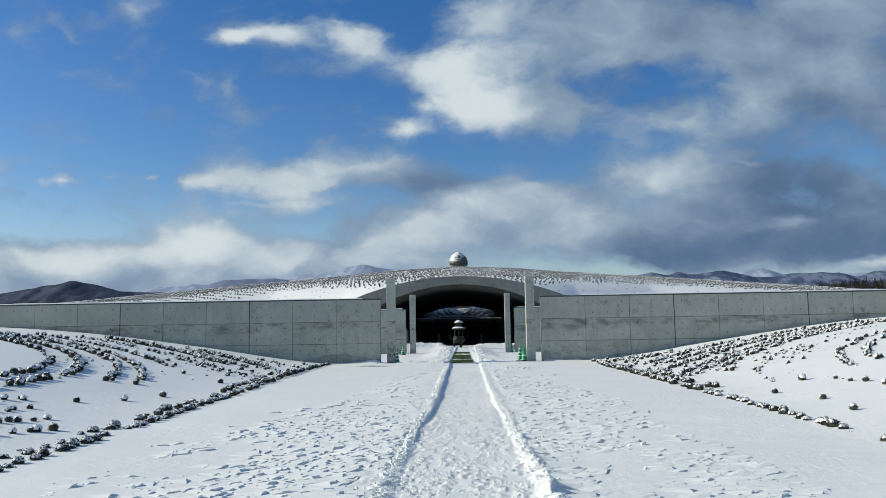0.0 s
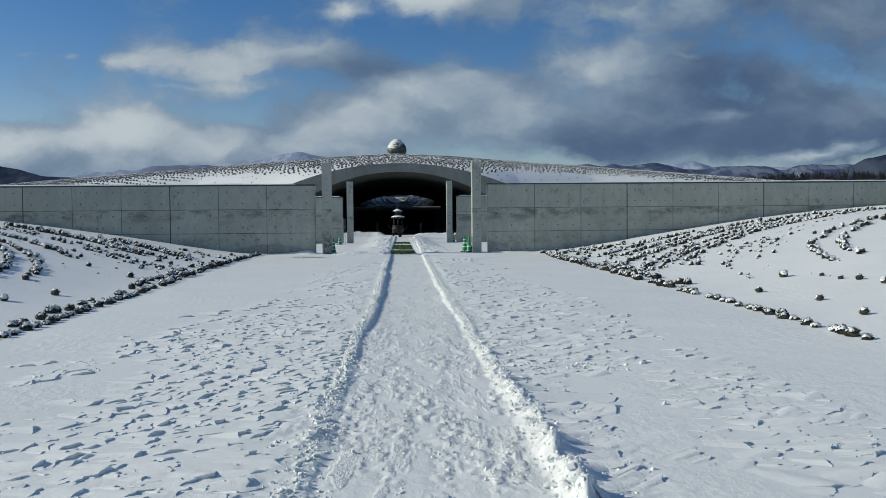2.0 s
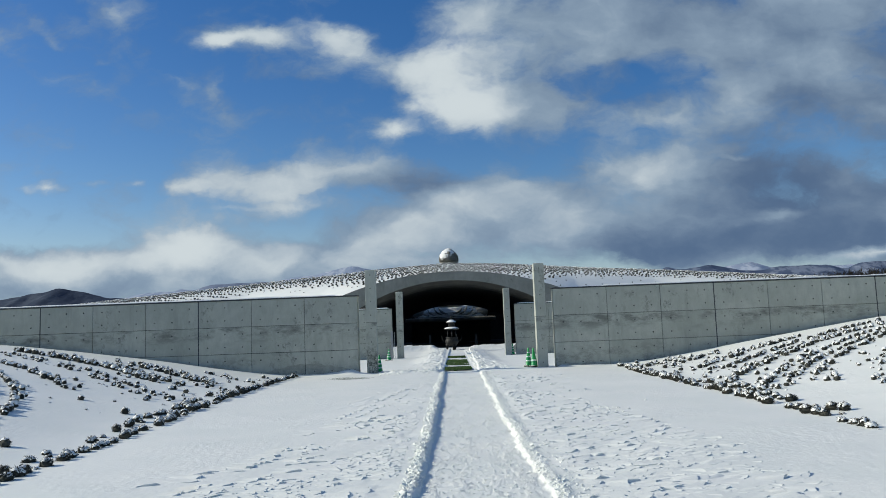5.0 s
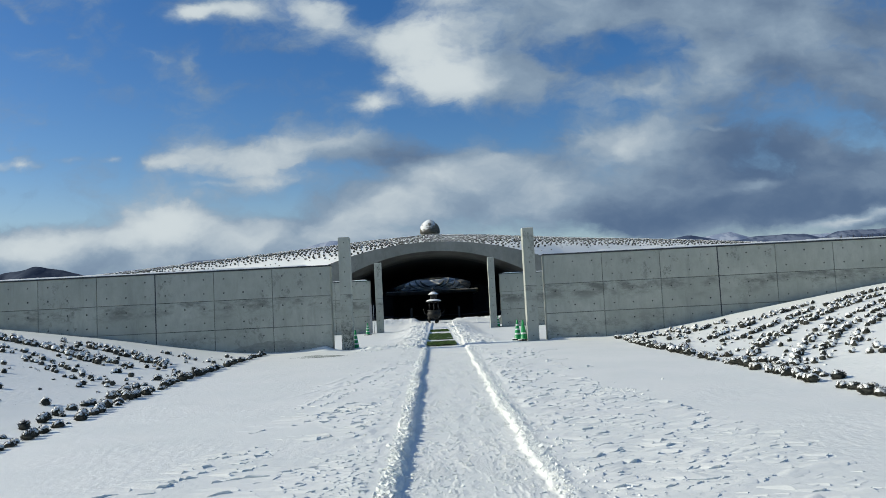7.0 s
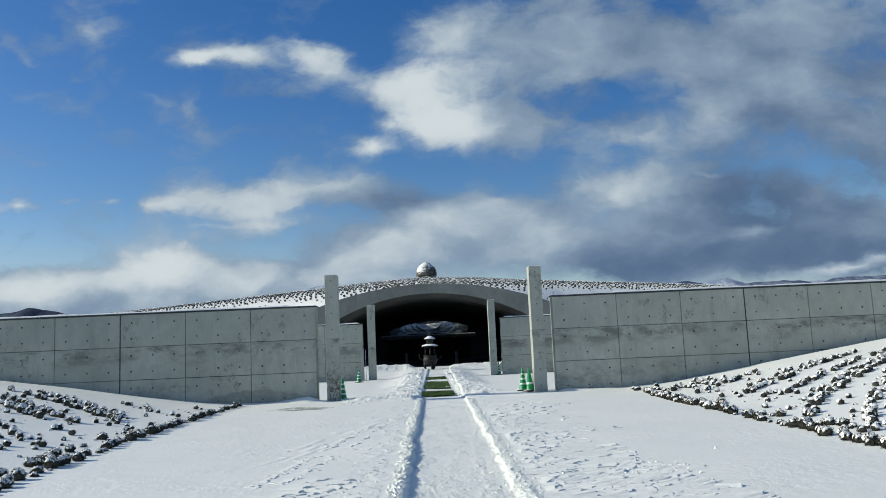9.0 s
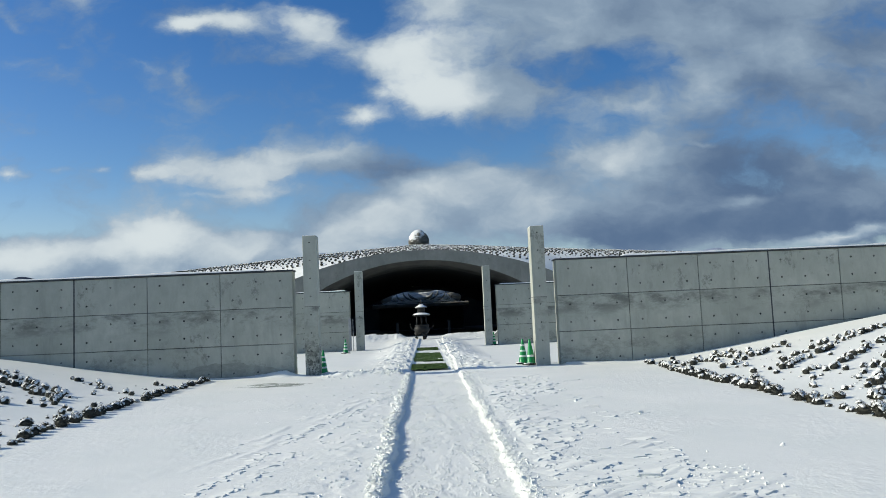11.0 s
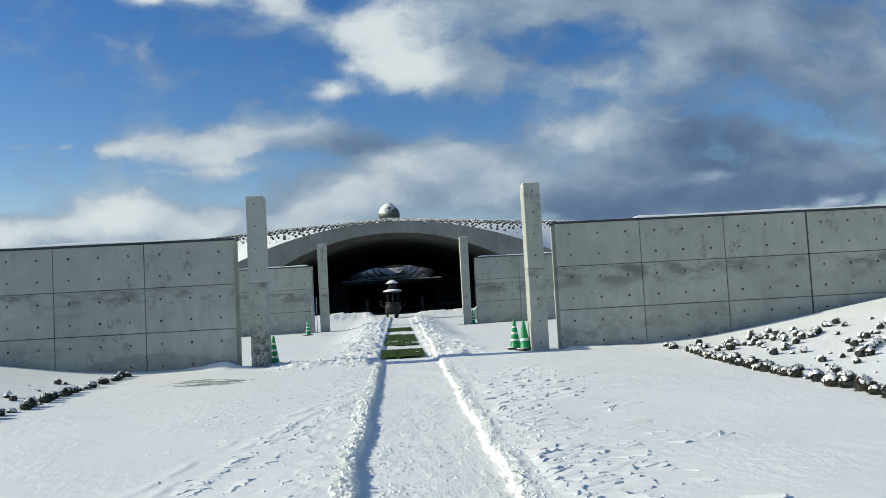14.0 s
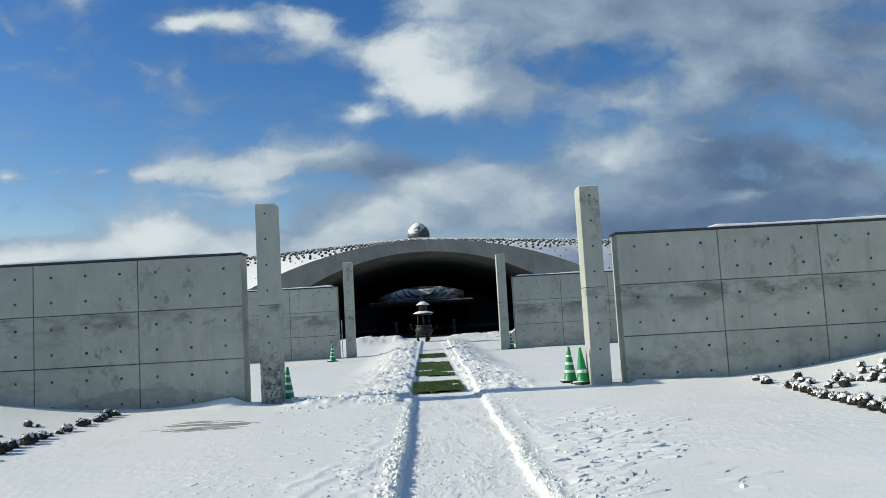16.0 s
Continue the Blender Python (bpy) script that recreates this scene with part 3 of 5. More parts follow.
def spaced(marks):
    """Coordinates from rows of (start, end, step at start, step at end)."""
    out = []
    for a, b, s0, s1 in marks:
        p = a
        while p < b - 1e-6:
            out.append(p)
            p += s0 + (s1 - s0) * (p - a) / (b - a)
    return np.array(out + [marks[-1][1]])


def grid_mesh(name, xs, ys, height, mat, keep=None):
    X, Y = np.meshgrid(xs, ys)
    Z = height(X, Y)
    nx, ny = len(xs), len(ys)
    co = np.stack([X, Y, Z], -1).reshape(-1, 3)
    i = np.arange(nx * ny).reshape(ny, nx)
    quads = np.stack([i[:-1, :-1], i[:-1, 1:], i[1:, 1:], i[1:, :-1]], -1).reshape(-1, 4)
    if keep is not None:
        quads = quads[keep(*(0.25 * co[quads].sum(1)).T[:2])]
    me = bpy.data.meshes.new(name)
    me.vertices.add(len(co)), me.loops.add(quads.size), me.polygons.add(len(quads))
    me.vertices.foreach_set("co", co.astype(np.float32).ravel())
    me.loops.foreach_set("vertex_index", quads.astype(np.int32).ravel())
    me.polygons.foreach_set("loop_start", np.arange(0, quads.size, 4, dtype=np.int32))
    me.polygons.foreach_set("use_smooth", np.ones(len(quads), dtype=bool))
    me.materials.append(mat)
    me.update(calc_edges=True)
    me.validate()
    return new(name, me)


XS = spaced([(-4500, -300, 900, 100), (-300, -30, 60, 6), (-30, -6.5, 2.0, 0.22), (-6.5, -4.4, 0.12, 0.045), (-4.4, -2.6, 0.045, 0.034), (-2.6, -1.0, 0.034, 0.026), (-1.0, -0.5, 0.020, 0.016), (-0.5, 0.75, 0.021, 0.021), (0.75, 1.15, 0.015, 0.018), (1.15, 2.4, 0.026, 0.034), (2.4, 4.2, 0.034, 0.055), (4.2, 6.5, 0.06, 0.14), (6.5, 30, 0.22, 2.0), (30, 300, 6, 60), (300, 4500, 100, 900)])
YS = spaced([(-300, -60, 60, 5), (-60, -34, 3, 0.2), (-34, -30, 0.08, 0.030), (-30, -22, 0.020, 0.030), (-22, -8, 0.036, 0.055), (-8, 4, 0.050, 0.085), (4, 28, 0.12, 0.19), (28, 31, 0.2, 0.5), (31, 300, 2, 40), (300, 4500, 100, 900)])


FIELD = {}


def laid_snow(X, Y):
    FIELD["z"] = snow_height(X, Y)
    return FIELD["z"]


ground = tagged(grid_mesh("ground", XS, YS, laid_snow, SNOW), "wind-crusted snow field with a trodden lane", "snow ground", kind="structure")


def lie(x, y):
    """Height of the laid snow."""
    x, y = np.asarray(x, float), np.asarray(y, float)
    i = np.clip(np.searchsorted(XS, x) - 1, 0, len(XS) - 2)
    j = np.clip(np.searchsorted(YS, y) - 1, 0, len(YS) - 2)
    fx, fy = (x - XS[i]) / (XS[i + 1] - XS[i]), (y - YS[j]) / (YS[j + 1] - YS[j])
    z = FIELD["z"]
    return (z[j, i] * (1 - fx) + z[j, i + 1] * fx) * (1 - fy) + (z[j + 1, i] * (1 - fx) + z[j + 1, i + 1] * fx) * fy


def snow_chunks(name, X, Y, size, flat, seed, label, fine=False):
    """Loose lumps of snow lying on the ground, one thing of many small crooked pieces."""
    rng = np.random.default_rng(seed)
    n = len(X)
    bm = bmesh.new()
    if fine:
        bmesh.ops.create_icosphere(bm, subdivisions=1, radius=1)
    else:
        bmesh.ops.create_cube(bm, size=1.3)
        bmesh.ops.triangulate(bm, faces=bm.faces)
    base, tri = np.array([v.co[:] for v in bm.verts]), np.array([[v.index for v in f.verts] for f in bm.faces])
    bm.free()
    m = len(base)
    P = base[None] * (1 + rng.uniform(-0.5, 0.3, (n, m, 1)))
    # any turn in space, then pressed a little flat
    g = rng.normal(size=(n, 4))
    g /= np.linalg.norm(g, axis=1)[:, None]
    a, b, c, d = g.T
    R = np.stack([1 - 2 * (c * c + d * d), 2 * (b * c - a * d), 2 * (b * d + a * c), 2 * (b * c + a * d), 1 - 2 * (b * b + d * d), 2 * (c * d - a * b), 2 * (b * d - a * c), 2 * (c * d + a * b), 1 - 2 * (b * b + c * c)], -1).reshape(n, 3, 3)
    stretch = rng.uniform(0.65, 1.5, (n, 1))
    Q = np.einsum("nij,nmj->nmi", R, P * np.stack([stretch, 1 / stretch, np.ones_like(stretch)], -1)) * (1, 1, flat)
    Q = Q * size[:, None, None]
    Q += np.stack([X, Y, lie(X, Y) + 0.25 * size * flat], -1)[:, None, :]
    F = (tri[None] + (np.arange(n) * m)[:, None, None]).reshape(-1, 3)
    me = bpy.data.meshes.new(name)
    me.vertices.add(n * m), me.loops.add(F.size), me.polygons.add(len(F))
    me.vertices.foreach_set("co", Q.astype(np.float32).ravel())
    me.loops.foreach_set("vertex_index", F.astype(np.int32).ravel())
    me.polygons.foreach_set("loop_start", np.arange(0, F.size, 3, dtype=np.int32))
    me.materials.append(SNOW)
    me.polygons.foreach_set("use_smooth", np.zeros(len(F), dtype=bool))
    me.update(calc_edges=True)
    return tagged(new(name, me), label, "snow", kind="stuff")


def crust_scales(name, X, Y, turn, length, wide, high, seed, label, nq=8):
    """Plates of wind-cut crust: each rises gently out of the snow and breaks off along a crooked, undercut lee edge."""
    rng = np.random.default_rng(seed)
    n, steps = len(X), (-1.0, -0.14, 0.0)
    q = np.linspace(-1, 1, nq)[None, :]
    wave = sum(a * np.sin(f * q + 6.28 * rng.random((n, 1))) * rng.uniform(0.3, 1.0, (n, 1)) for a, f in ((0.30, 2.2), (0.20, 4.7), (0.11, 9.0)))
    if nq > 20:
        # a long edge, broken again and again
        wave = sum(a * np.sin(f * q + 6.28 * rng.random((n, 1))) for a, f in ((0.16, 3.0), (0.10, 8.0), (0.05, 17.0), (0.03, 31.0)))
    edge = wide[:, None] * (wave - 0.45 * q * q * rng.uniform(0.0, 1.2, (n, 1)) + 0.35 * q * rng.normal(size=(n, 1)))
    worn = 0.72 + 0.28 * np.sin(3.4 * q + 6.28 * rng.random((n, 1))) * np.sin(1.7 * q + 6.28 * rng.random((n, 1)))
    if nq > 20:
        worn = np.clip(0.35 + 0.5 * np.sin(7 * q + 6.28 * rng.random((n, 1))) + 0.5 * np.sin(15 * q + 6.28 * rng.random((n, 1))) + 0.3 * rng.normal(size=(n, nq)), 0, 1)
    rise = np.clip(1 - q * q, 0, 1) ** 1.1 * worn
    c, s_ = np.cos(turn)[:, None], np.sin(turn)[:, None]
    rows = []

    def row(p, h):
        x, y = X[:, None] + c * p - s_ * q * wide[:, None], Y[:, None] + s_ * p + c * q * wide[:, None]
        rows.append(np.stack([x, y, lie(x, y) + h], -1))

    for t in steps:
        row(edge * (1 + t) + t * length[:, None], high[:, None] * rise * (1.09 if t == -0.14 else 1.0) * (1 + t) ** 1.2 - 0.003)
    row(edge, high[:, None] * rise - 0.003)
    row(edge - 0.30 * high[:, None] * rise, -0.012 + 0 * rise)
    V = np.stack(rows, 1)
    m = len(rows)
    i = np.arange(m * nq).reshape(m, nq)
    quads = [np.stack([i[k, :-1], i[k, 1:], i[k + 1, 1:], i[k + 1, :-1]], -1) for k in (0, 1, 3)]
    Q = np.concatenate(quads)
    F = (Q[None] + (np.arange(n) * m * nq)[:, None, None]).reshape(-1, 4)
    me = bpy.data.meshes.new(name)
    me.vertices.add(n * m * nq), me.loops.add(F.size), me.polygons.add(len(F))
    me.vertices.foreach_set("co", V.astype(np.float32).ravel())
    me.loops.foreach_set("vertex_index", F.astype(np.int32).ravel())
    me.polygons.foreach_set("loop_start", np.arange(0, F.size, 4, dtype=np.int32))
    me.polygons.foreach_set("use_smooth", np.ones(len(F), dtype=bool))
    me.materials.append(SNOW)
    me.update(calc_edges=True)
    return tagged(new(name, me), label, "snow", kind="stuff")


def lay_crust():
    rng = np.random.default_rng(19)

    def spread(n, y0, y1, inner, outer, bunch):
        """Places beside the lane, thickest near it and gathered in drifts."""
        Y = rng.uniform(y0, y1, 3 * n)
        X = inner + (outer(Y) - inner) * rng.random(3 * n) ** 1.6
        keep = fbm(X / 0.9 + 3, Y / 1.5, 3, 51 + bunch) > 0.40 + 0.14 * rng.random(3 * n)
        return X[keep][:n], Y[keep][:n]

    west = lambda y: -1.7 - 1.9 * step(-15, -25, y)
    east = lambda y: 2.4 + 0.9 * step(-12, -18, y)
    X, Y = spread(3300, -31.5, -14.0, -0.62, west, 0)
    w = (0.018 + 0.095 * rng.random(len(X)) ** 3) * (1 - 0.55 * step(-21, -16, Y))
    crust_scales("crust_scales", X, Y, np.radians(rng.uniform(-32, 8, len(X))), 0.12 + 1.9 * w, w, (0.010 + 0.27 * w * rng.uniform(0.4, 1.3, len(X))) * (1 - 0.3 * step(-21, -16, Y)), 1, "broken wind crust on the snow west of the lane")
    X, Y = spread(85, -31.5, -18.5, -0.75, lambda y: -3.2 + 0 * y, 1)
    w = rng.uniform(0.08, 0.15, len(X))
    crust_scales("crust_drifts", X, Y, np.radians(rng.uniform(-30, 2, len(X))), 2.4 * w, w, 0.014 + 0.16 * w, 2, "larger undercut drifts of snow west of the lane")
    X, Y = spread(260, -12.5, -3.0, -0.70, lambda y: -2.4 + 0 * y, 2)
    w = 0.012 + 0.045 * rng.random(len(X)) ** 2
    crust_scales("crust_scales", X, Y, np.radians(rng.uniform(-50, 5, len(X))), 0.08 + 1.4 * w, w, 0.006 + 0.18 * w, 3, "sparse wind crust on the snow near the gate")
    X, Y = spread(4000, -31.5, -3.0, 1.06, east, 3)
    w = 0.016 + 0.095 * rng.random(len(X)) ** 3
    crust_scales("crust_scales", X, Y, np.radians(rng.uniform(-40, 40, len(X))), np.minimum(0.11 + 1.8 * w, X - 0.97), w, 0.009 + 0.26 * w * rng.uniform(0.4, 1.3, len(X)), 4, "broken wind crust on the snow east of the lane")
    X, Y = spread(24, -28.0, -9.0, 1.35, lambda y: 3.2 + 0 * y, 4)
    w = rng.uniform(0.10, 0.20, len(X))
    crust_scales("crust_drifts", X, Y, np.radians(rng.uniform(-60, 40, len(X))), 4.0 * w, w, 0.010 + 0.10 * w, 5, "larger undercut drifts of snow east of the lane")

    X, Y = spread(110, -29.0, -13.5, -0.9, lambda y: -1.7 - 1.9 * step(-12, -22, y), 5)
    w = rng.uniform(0.25, 0.75, len(X))
    crust_scales("crust_edges", X, Y, np.radians(rng.uniform(-26, -2, len(X))), 0.22 + 0.2 * w, 0.8 * w, rng.uniform(0.018, 0.036, len(X)), 6, "long broken edges of wind crust west of the lane", 37)
    # two long lines of chips running towards the gate
    Y = rng.uniform(-13.6, -7.4, 330)
    first = rng.random(len(Y)) < 0.6
    X = np.where(first, -1.90 + 0.125 * (Y + 12.9), -1.62 + 0.115 * (Y + 13.1)) + 0.10 * (fbm(Y / 0.35, Y * 0 + 2, 3, 55) - 0.5) + rng.normal(0, 0.045, len(Y))
    keep = fbm(Y / 0.45, Y * 0 + 5, 3, 56) > 0.40
    X, Y = X[keep], Y[keep]
    w = 0.015 + 0.060 * rng.random(len(X)) ** 2.2
    crust_scales("crust_scales", X, Y, np.radians(rng.uniform(-36, 4, len(X))), 0.07 + 1.2 * w, w, 0.008 + 0.20 * w, 9, "lines of broken crust running towards the gate")
    X, Y = spread(80, -27.5, -4.0, 1.35, lambda y: 2.9 + 0 * y, 6)
    w = rng.uniform(0.20, 0.60, len(X))
    crust_scales("crust_edges", X, Y, np.radians(rng.uniform(5, 50, len(X))), np.minimum(0.22 + 0.2 * w, X - 1.0), 0.8 * w, rng.uniform(0.014, 0.030, len(X)), 7, "long broken edges of wind crust east of the lane", 31)


lay_crust()


def scatter_chunks():
    rng = np.random.default_rng(6)

    def lengthwise(n, y0=-32.0, y1=-1.0, power=1.5):
        return y0 + (y1 - y0) * rng.random(n) ** power

    Y = lengthwise(16000, power=1.5)
    wide = 0.032 + 0.040 * step(-19, -26, Y)
    X = 0.90 - 0.03 * step(-26, -19, Y) - lane_wobble(Y) - narrow(Y) + rng.normal(0, 1, len(Y)) * wide + 0.16 * rng.random(len(Y)) ** 3
    snow_chunks("ridge_lumps", X, Y, 0.003 + 0.010 * rng.random(len(Y)) ** 2.5 + 0.020 * rng.random(len(Y)) ** 26, 0.8, 1, "lumps of shovelled snow along the lane's east edge")
    Y = lengthwise(13000, power=0.85)
    X = -0.54 - lane_wobble(Y) + lip_in(Y) + rng.normal(0, 1, len(Y)) * (0.024 + 0.035 * step(-22, -27, Y)) - 0.07 * rng.random(len(Y)) ** 4 * step(-24, -18, Y)
    snow_chunks("ridge_lumps", X, Y, 0.003 + 0.010 * rng.random(len(Y)) ** 2.5 + 0.026 * rng.random(len(Y)) ** 14, 0.8, 2, "lumps of shovelled snow along the lane's west edge")
    Y = lengthwise(1300, -24.0, -2.0, 1.0)
    X = -0.495 - lane_wobble(Y) + lip_in(Y) + rng.normal(0, 0.014, len(Y))
    snow_chunks("lip_lumps", X, Y, 0.012 + 0.018 * rng.random(len(Y)) ** 2, 0.9, 14, "larger lumps of snow on the lane's west lip")
    # crumbs trodden into the lane and spilled beside it
    Y = lengthwise(26000, -31.5, -3.0, 2.3)
    X = rng.uniform(-0.44, 0.74, len(Y))
    keep = fbm(X / 0.13, Y / 0.7, 3, 24) > 0.44 + 0.10 * rng.random(len(Y))
    X, Y = X[keep], Y[keep]
    snow_chunks("lane_crumbs", X, Y, 0.003 + 0.011 * rng.random(len(Y)) ** 4, 0.75, 3, "crumbs of trodden snow scattered over the lane")
    Y = rng.uniform(-21.0, -2.5, 9000)
    X = rng.uniform(-0.30, 0.74, len(Y))
    keep = fbm(X / 0.16, Y / 0.5, 3, 47) > 0.40 + 0.20 * rng.random(len(Y))
    X, Y = X[keep], Y[keep]
    snow_chunks("lane_crumbs", X, Y, 0.004 + 0.012 * rng.random(len(Y)) ** 3, 0.7, 13, "loose crumbs of snow on the lane near the gate")
    Y = lengthwise(9000, -31.0, -1.0, 1.5)
    X = np.where(rng.random(len(Y)) < 0.6, 1.03 + np.abs(rng.normal(0, 0.20, len(Y))), -0.62 - np.abs(rng.normal(0, 0.22, len(Y))))
    keep = fbm(X / 0.35, Y / 0.5, 3, 28) > 0.42 + 0.2 * rng.random(len(Y))
    X, Y = X[keep], Y[keep]
    snow_chunks("spilled_crumbs", X, Y, 0.003 + 0.017 * rng.random(len(Y)) ** 4, 0.8, 4, "small snow lumps spilled beside the lane")
    # two bursts of thrown snow east of the lane, and the odd lump by itself
    n = 700
    t = rng.random(n)
    Y = np.where(t < 0.55, -23.0 + rng.normal(0, 0.16, n), -13.4 + rng.normal(0, 0.35, n))
    X = np.where(t < 0.55, 1.05 + 1.15 * rng.random(n) ** 1.3, 1.2 + 1.5 * rng.random(n))
    snow_chunks("thrown_crumbs", X, Y, 0.004 + 0.018 * rng.random(n) ** 3, 0.8, 5, "snow lumps thrown across the field in short lines")
    X, Y = np.array([2.35, 2.75, 3.4, -2.9, -2.1, 2.2, 2.0]), np.array([-22.9, -9.5, -12.2, -25.2, -27.6, -7.9, -24.6])
    snow_chunks("lone_lumps", X, Y, np.array([0.045, 0.04, 0.03, 0.03, 0.03, 0.035, 0.03]), 0.9, 8, "single lumps of snow lying on the crust", True)
    n = 600
    X, Y = rng.uniform(-6.5, 6.5, n), 26.6 + rng.normal(0, 0.7, n)
    keep = np.abs(X - AXIS * Y) > 0.9
    X, Y = X[keep], Y[keep]
    snow_chunks("heap_lumps", X, Y, 0.015 + 0.06 * rng.random(len(Y)) ** 4, 0.5, 9, "lumps on the snow heap across the vault's mouth", True)
    n = 2600
    X, Y = -0.65 - 1.9 * rng.random(n) ** 1.3, -0.35 + rng.normal(0, 0.50, n)
    keep = fbm(X / 0.45, Y / 0.4, 3, 46) > 0.42 + 0.12 * rng.random(n)
    X, Y = X[keep], Y[keep]
    snow_chunks("gate_rubble", X, Y, 0.004 + 0.030 * rng.random(len(Y)) ** 4, 0.7, 11, "broken snow thrown aside in the gateway", True)
    n = 90
    X, Y = -2.60 + rng.normal(0, 0.13, n), 0.36 + rng.normal(0, 0.09, n)
    snow_chunks("cone_rubble", X, Y, 0.012 + 0.035 * rng.random(n) ** 2, 0.7, 12, "lumps of snow heaped against a traffic cone", True)
    # rubble in the court
    n = 5500
    Y = rng.uniform(-0.3, 24.0, n)
    side = rng.random(n) < 0.5
    off = np.abs(rng.normal(0, 0.45, n))
    X = AXIS * Y + np.where(side, -0.55 - off, 0.62 + off)
    keep = fbm(X / 0.7, Y / 1.1, 3, 44) > 0.36 + 0.2 * np.minimum(off, 1)
    X, Y = X[keep], Y[keep]
    snow_chunks("court_rubble", X, Y, 0.005 + 0.040 * rng.random(len(Y)) ** 5, 0.6, 7, "broken snow shovelled aside beyond the gate", True)


scatter_chunks()

# ---- the mound ----
MOUND = (-0.8, 84.0)
FACE_Y = 32.0
ARCH_X = AXIS * FACE_Y


def outer_arc(x):
    d = np.abs(x - ARCH_X)
    near = 6.0 - (22.5 - np.sqrt(np.maximum(22.5**2 - np.minimum(d, 12) ** 2, 1)))
    return np.where(d < 10.0, near, 3.68 - 0.30 * np.maximum(d - 10.0, 0))


def mound_height(x, y):
    r = ((0.76 * np.abs(x - MOUND[0])) ** 1.12 + np.abs(y - MOUND[1]) ** 1.12) ** (1 / 1.12)
    cone = 11.12 - 0.106 * np.maximum(r - 3, 0)
    cone = cone + 0.25 * (fbm(x / 14, y / 14, 3, 91) - 0.5)
    toe = np.maximum(outer_arc(x), 1.2) + 0.02 + 0.38 * np.maximum(y - FACE_Y, 0)
    k = 0.5
    z = -k * np.log(np.exp(-cone / k) + np.exp(-toe / k)) + 0.02
    return np.minimum(z, toe)


MX = spaced([(-95, -30, 3, 1.2), (-30, -12, 1.0, 0.4), (-12, 12, 0.3, 0.3), (12, 30, 0.4, 1.0), (30, 95, 1.2, 3)])
MY = spaced([(FACE_Y + 0.02, 40, 0.3, 0.5), (40, 100, 0.8, 1.5), (100, 170, 3, 6)])
HOLE = 12.0
mound = grid_mesh("mound", MX, MY, mound_height, SNOW, lambda x, y: np.hypot(x + 0.8, y - 86.0) > HOLE)
tagged(mound, "broad snow-covered mound over the vault", "hill", kind="structure")


# ---- walls with formwork panels ----
PW, PH, GAP = 1.8, 0.9, 0.015


def panel_mesh(name, w=PW, h=PH, cols=3, rows=2, depth=0.05):
    """One formwork panel, standing in the x-z plane and facing -y, with its tie holes sunk into it."""
    bm = bmesh.new()
    x0, x1, z0, z1, e = GAP / 2, w - GAP / 2, GAP / 2, h - GAP / 2, 0.006
    cw, ch = (x1 - x0 - 2 * e) / cols, (z1 - z0 - 2 * e) / rows
    for c in range(cols):
        for r in range(rows):
            ax, az = x0 + e + c * cw, z0 + e + r * ch
            cx, cz = ax + cw / 2, az + ch / 2
            rim = [bm.verts.new((cx + 0.025 * math.cos(k * math.pi / 4 + math.pi / 8), 0, cz + 0.025 * math.sin(k * math.pi / 4 + math.pi / 8))) for k in range(8)]
            pit = [bm.verts.new((v.co.x * 0.9 + cx * 0.1, 0.035, v.co.z * 0.9 + cz * 0.1)) for v in rim]
            corner = [bm.verts.new((ax + cw * a, 0, az + ch * b)) for a, b in ((1, 1), (0, 1), (0, 0), (1, 0))]
            for q in range(4):
                a, b, c2 = rim[(2 * q) % 8], rim[(2 * q + 1) % 8], rim[(2 * q + 2) % 8]
                bm.faces.new((corner[q], a, b))
                bm.faces.new((corner[q], b, c2, corner[(q + 1) % 4]))
            # pit faces take the black slot, so the hole's shade is in its colour
            for k in range(8):
                bm.faces.new((rim[k], pit[k], pit[(k + 1) % 8], rim[(k + 1) % 8])).material_index = 1
            bm.faces.new(pit).material_index = 1
    # chamfer and sides
    ring = [[(x0 + e, 0, z0 + e), (x1 - e, 0, z0 + e), (x1 - e, 0, z1 - e), (x0 + e, 0, z1 - e)], [(x0, e, z0), (x1, e, z0), (x1, e, z1), (x0, e, z1)], [(x0, depth, z0), (x1, depth, z0), (x1, depth, z1), (x0, depth, z1)]]
    vs = [[bm.verts.new(p) for p in row] for row in ring]
    for a, b in zip(vs, vs[1:]):
        for k in range(4):
            bm.faces.new((a[k], b[k], b[(k + 1) % 4], a[(k + 1) % 4]))
    bmesh.ops.remove_doubles(bm, verts=bm.verts, dist=0.0004)
    bmesh.ops.recalc_face_normals(bm, faces=bm.faces)
    me = bpy.data.meshes.new(name)
    bm.to_mesh(me)
    bm.free()
    me.materials.append(CONCRETE), me.materials.append(RUBBER_AND_HOLE_SHADE)
    return me


PANEL = panel_mesh("panel")


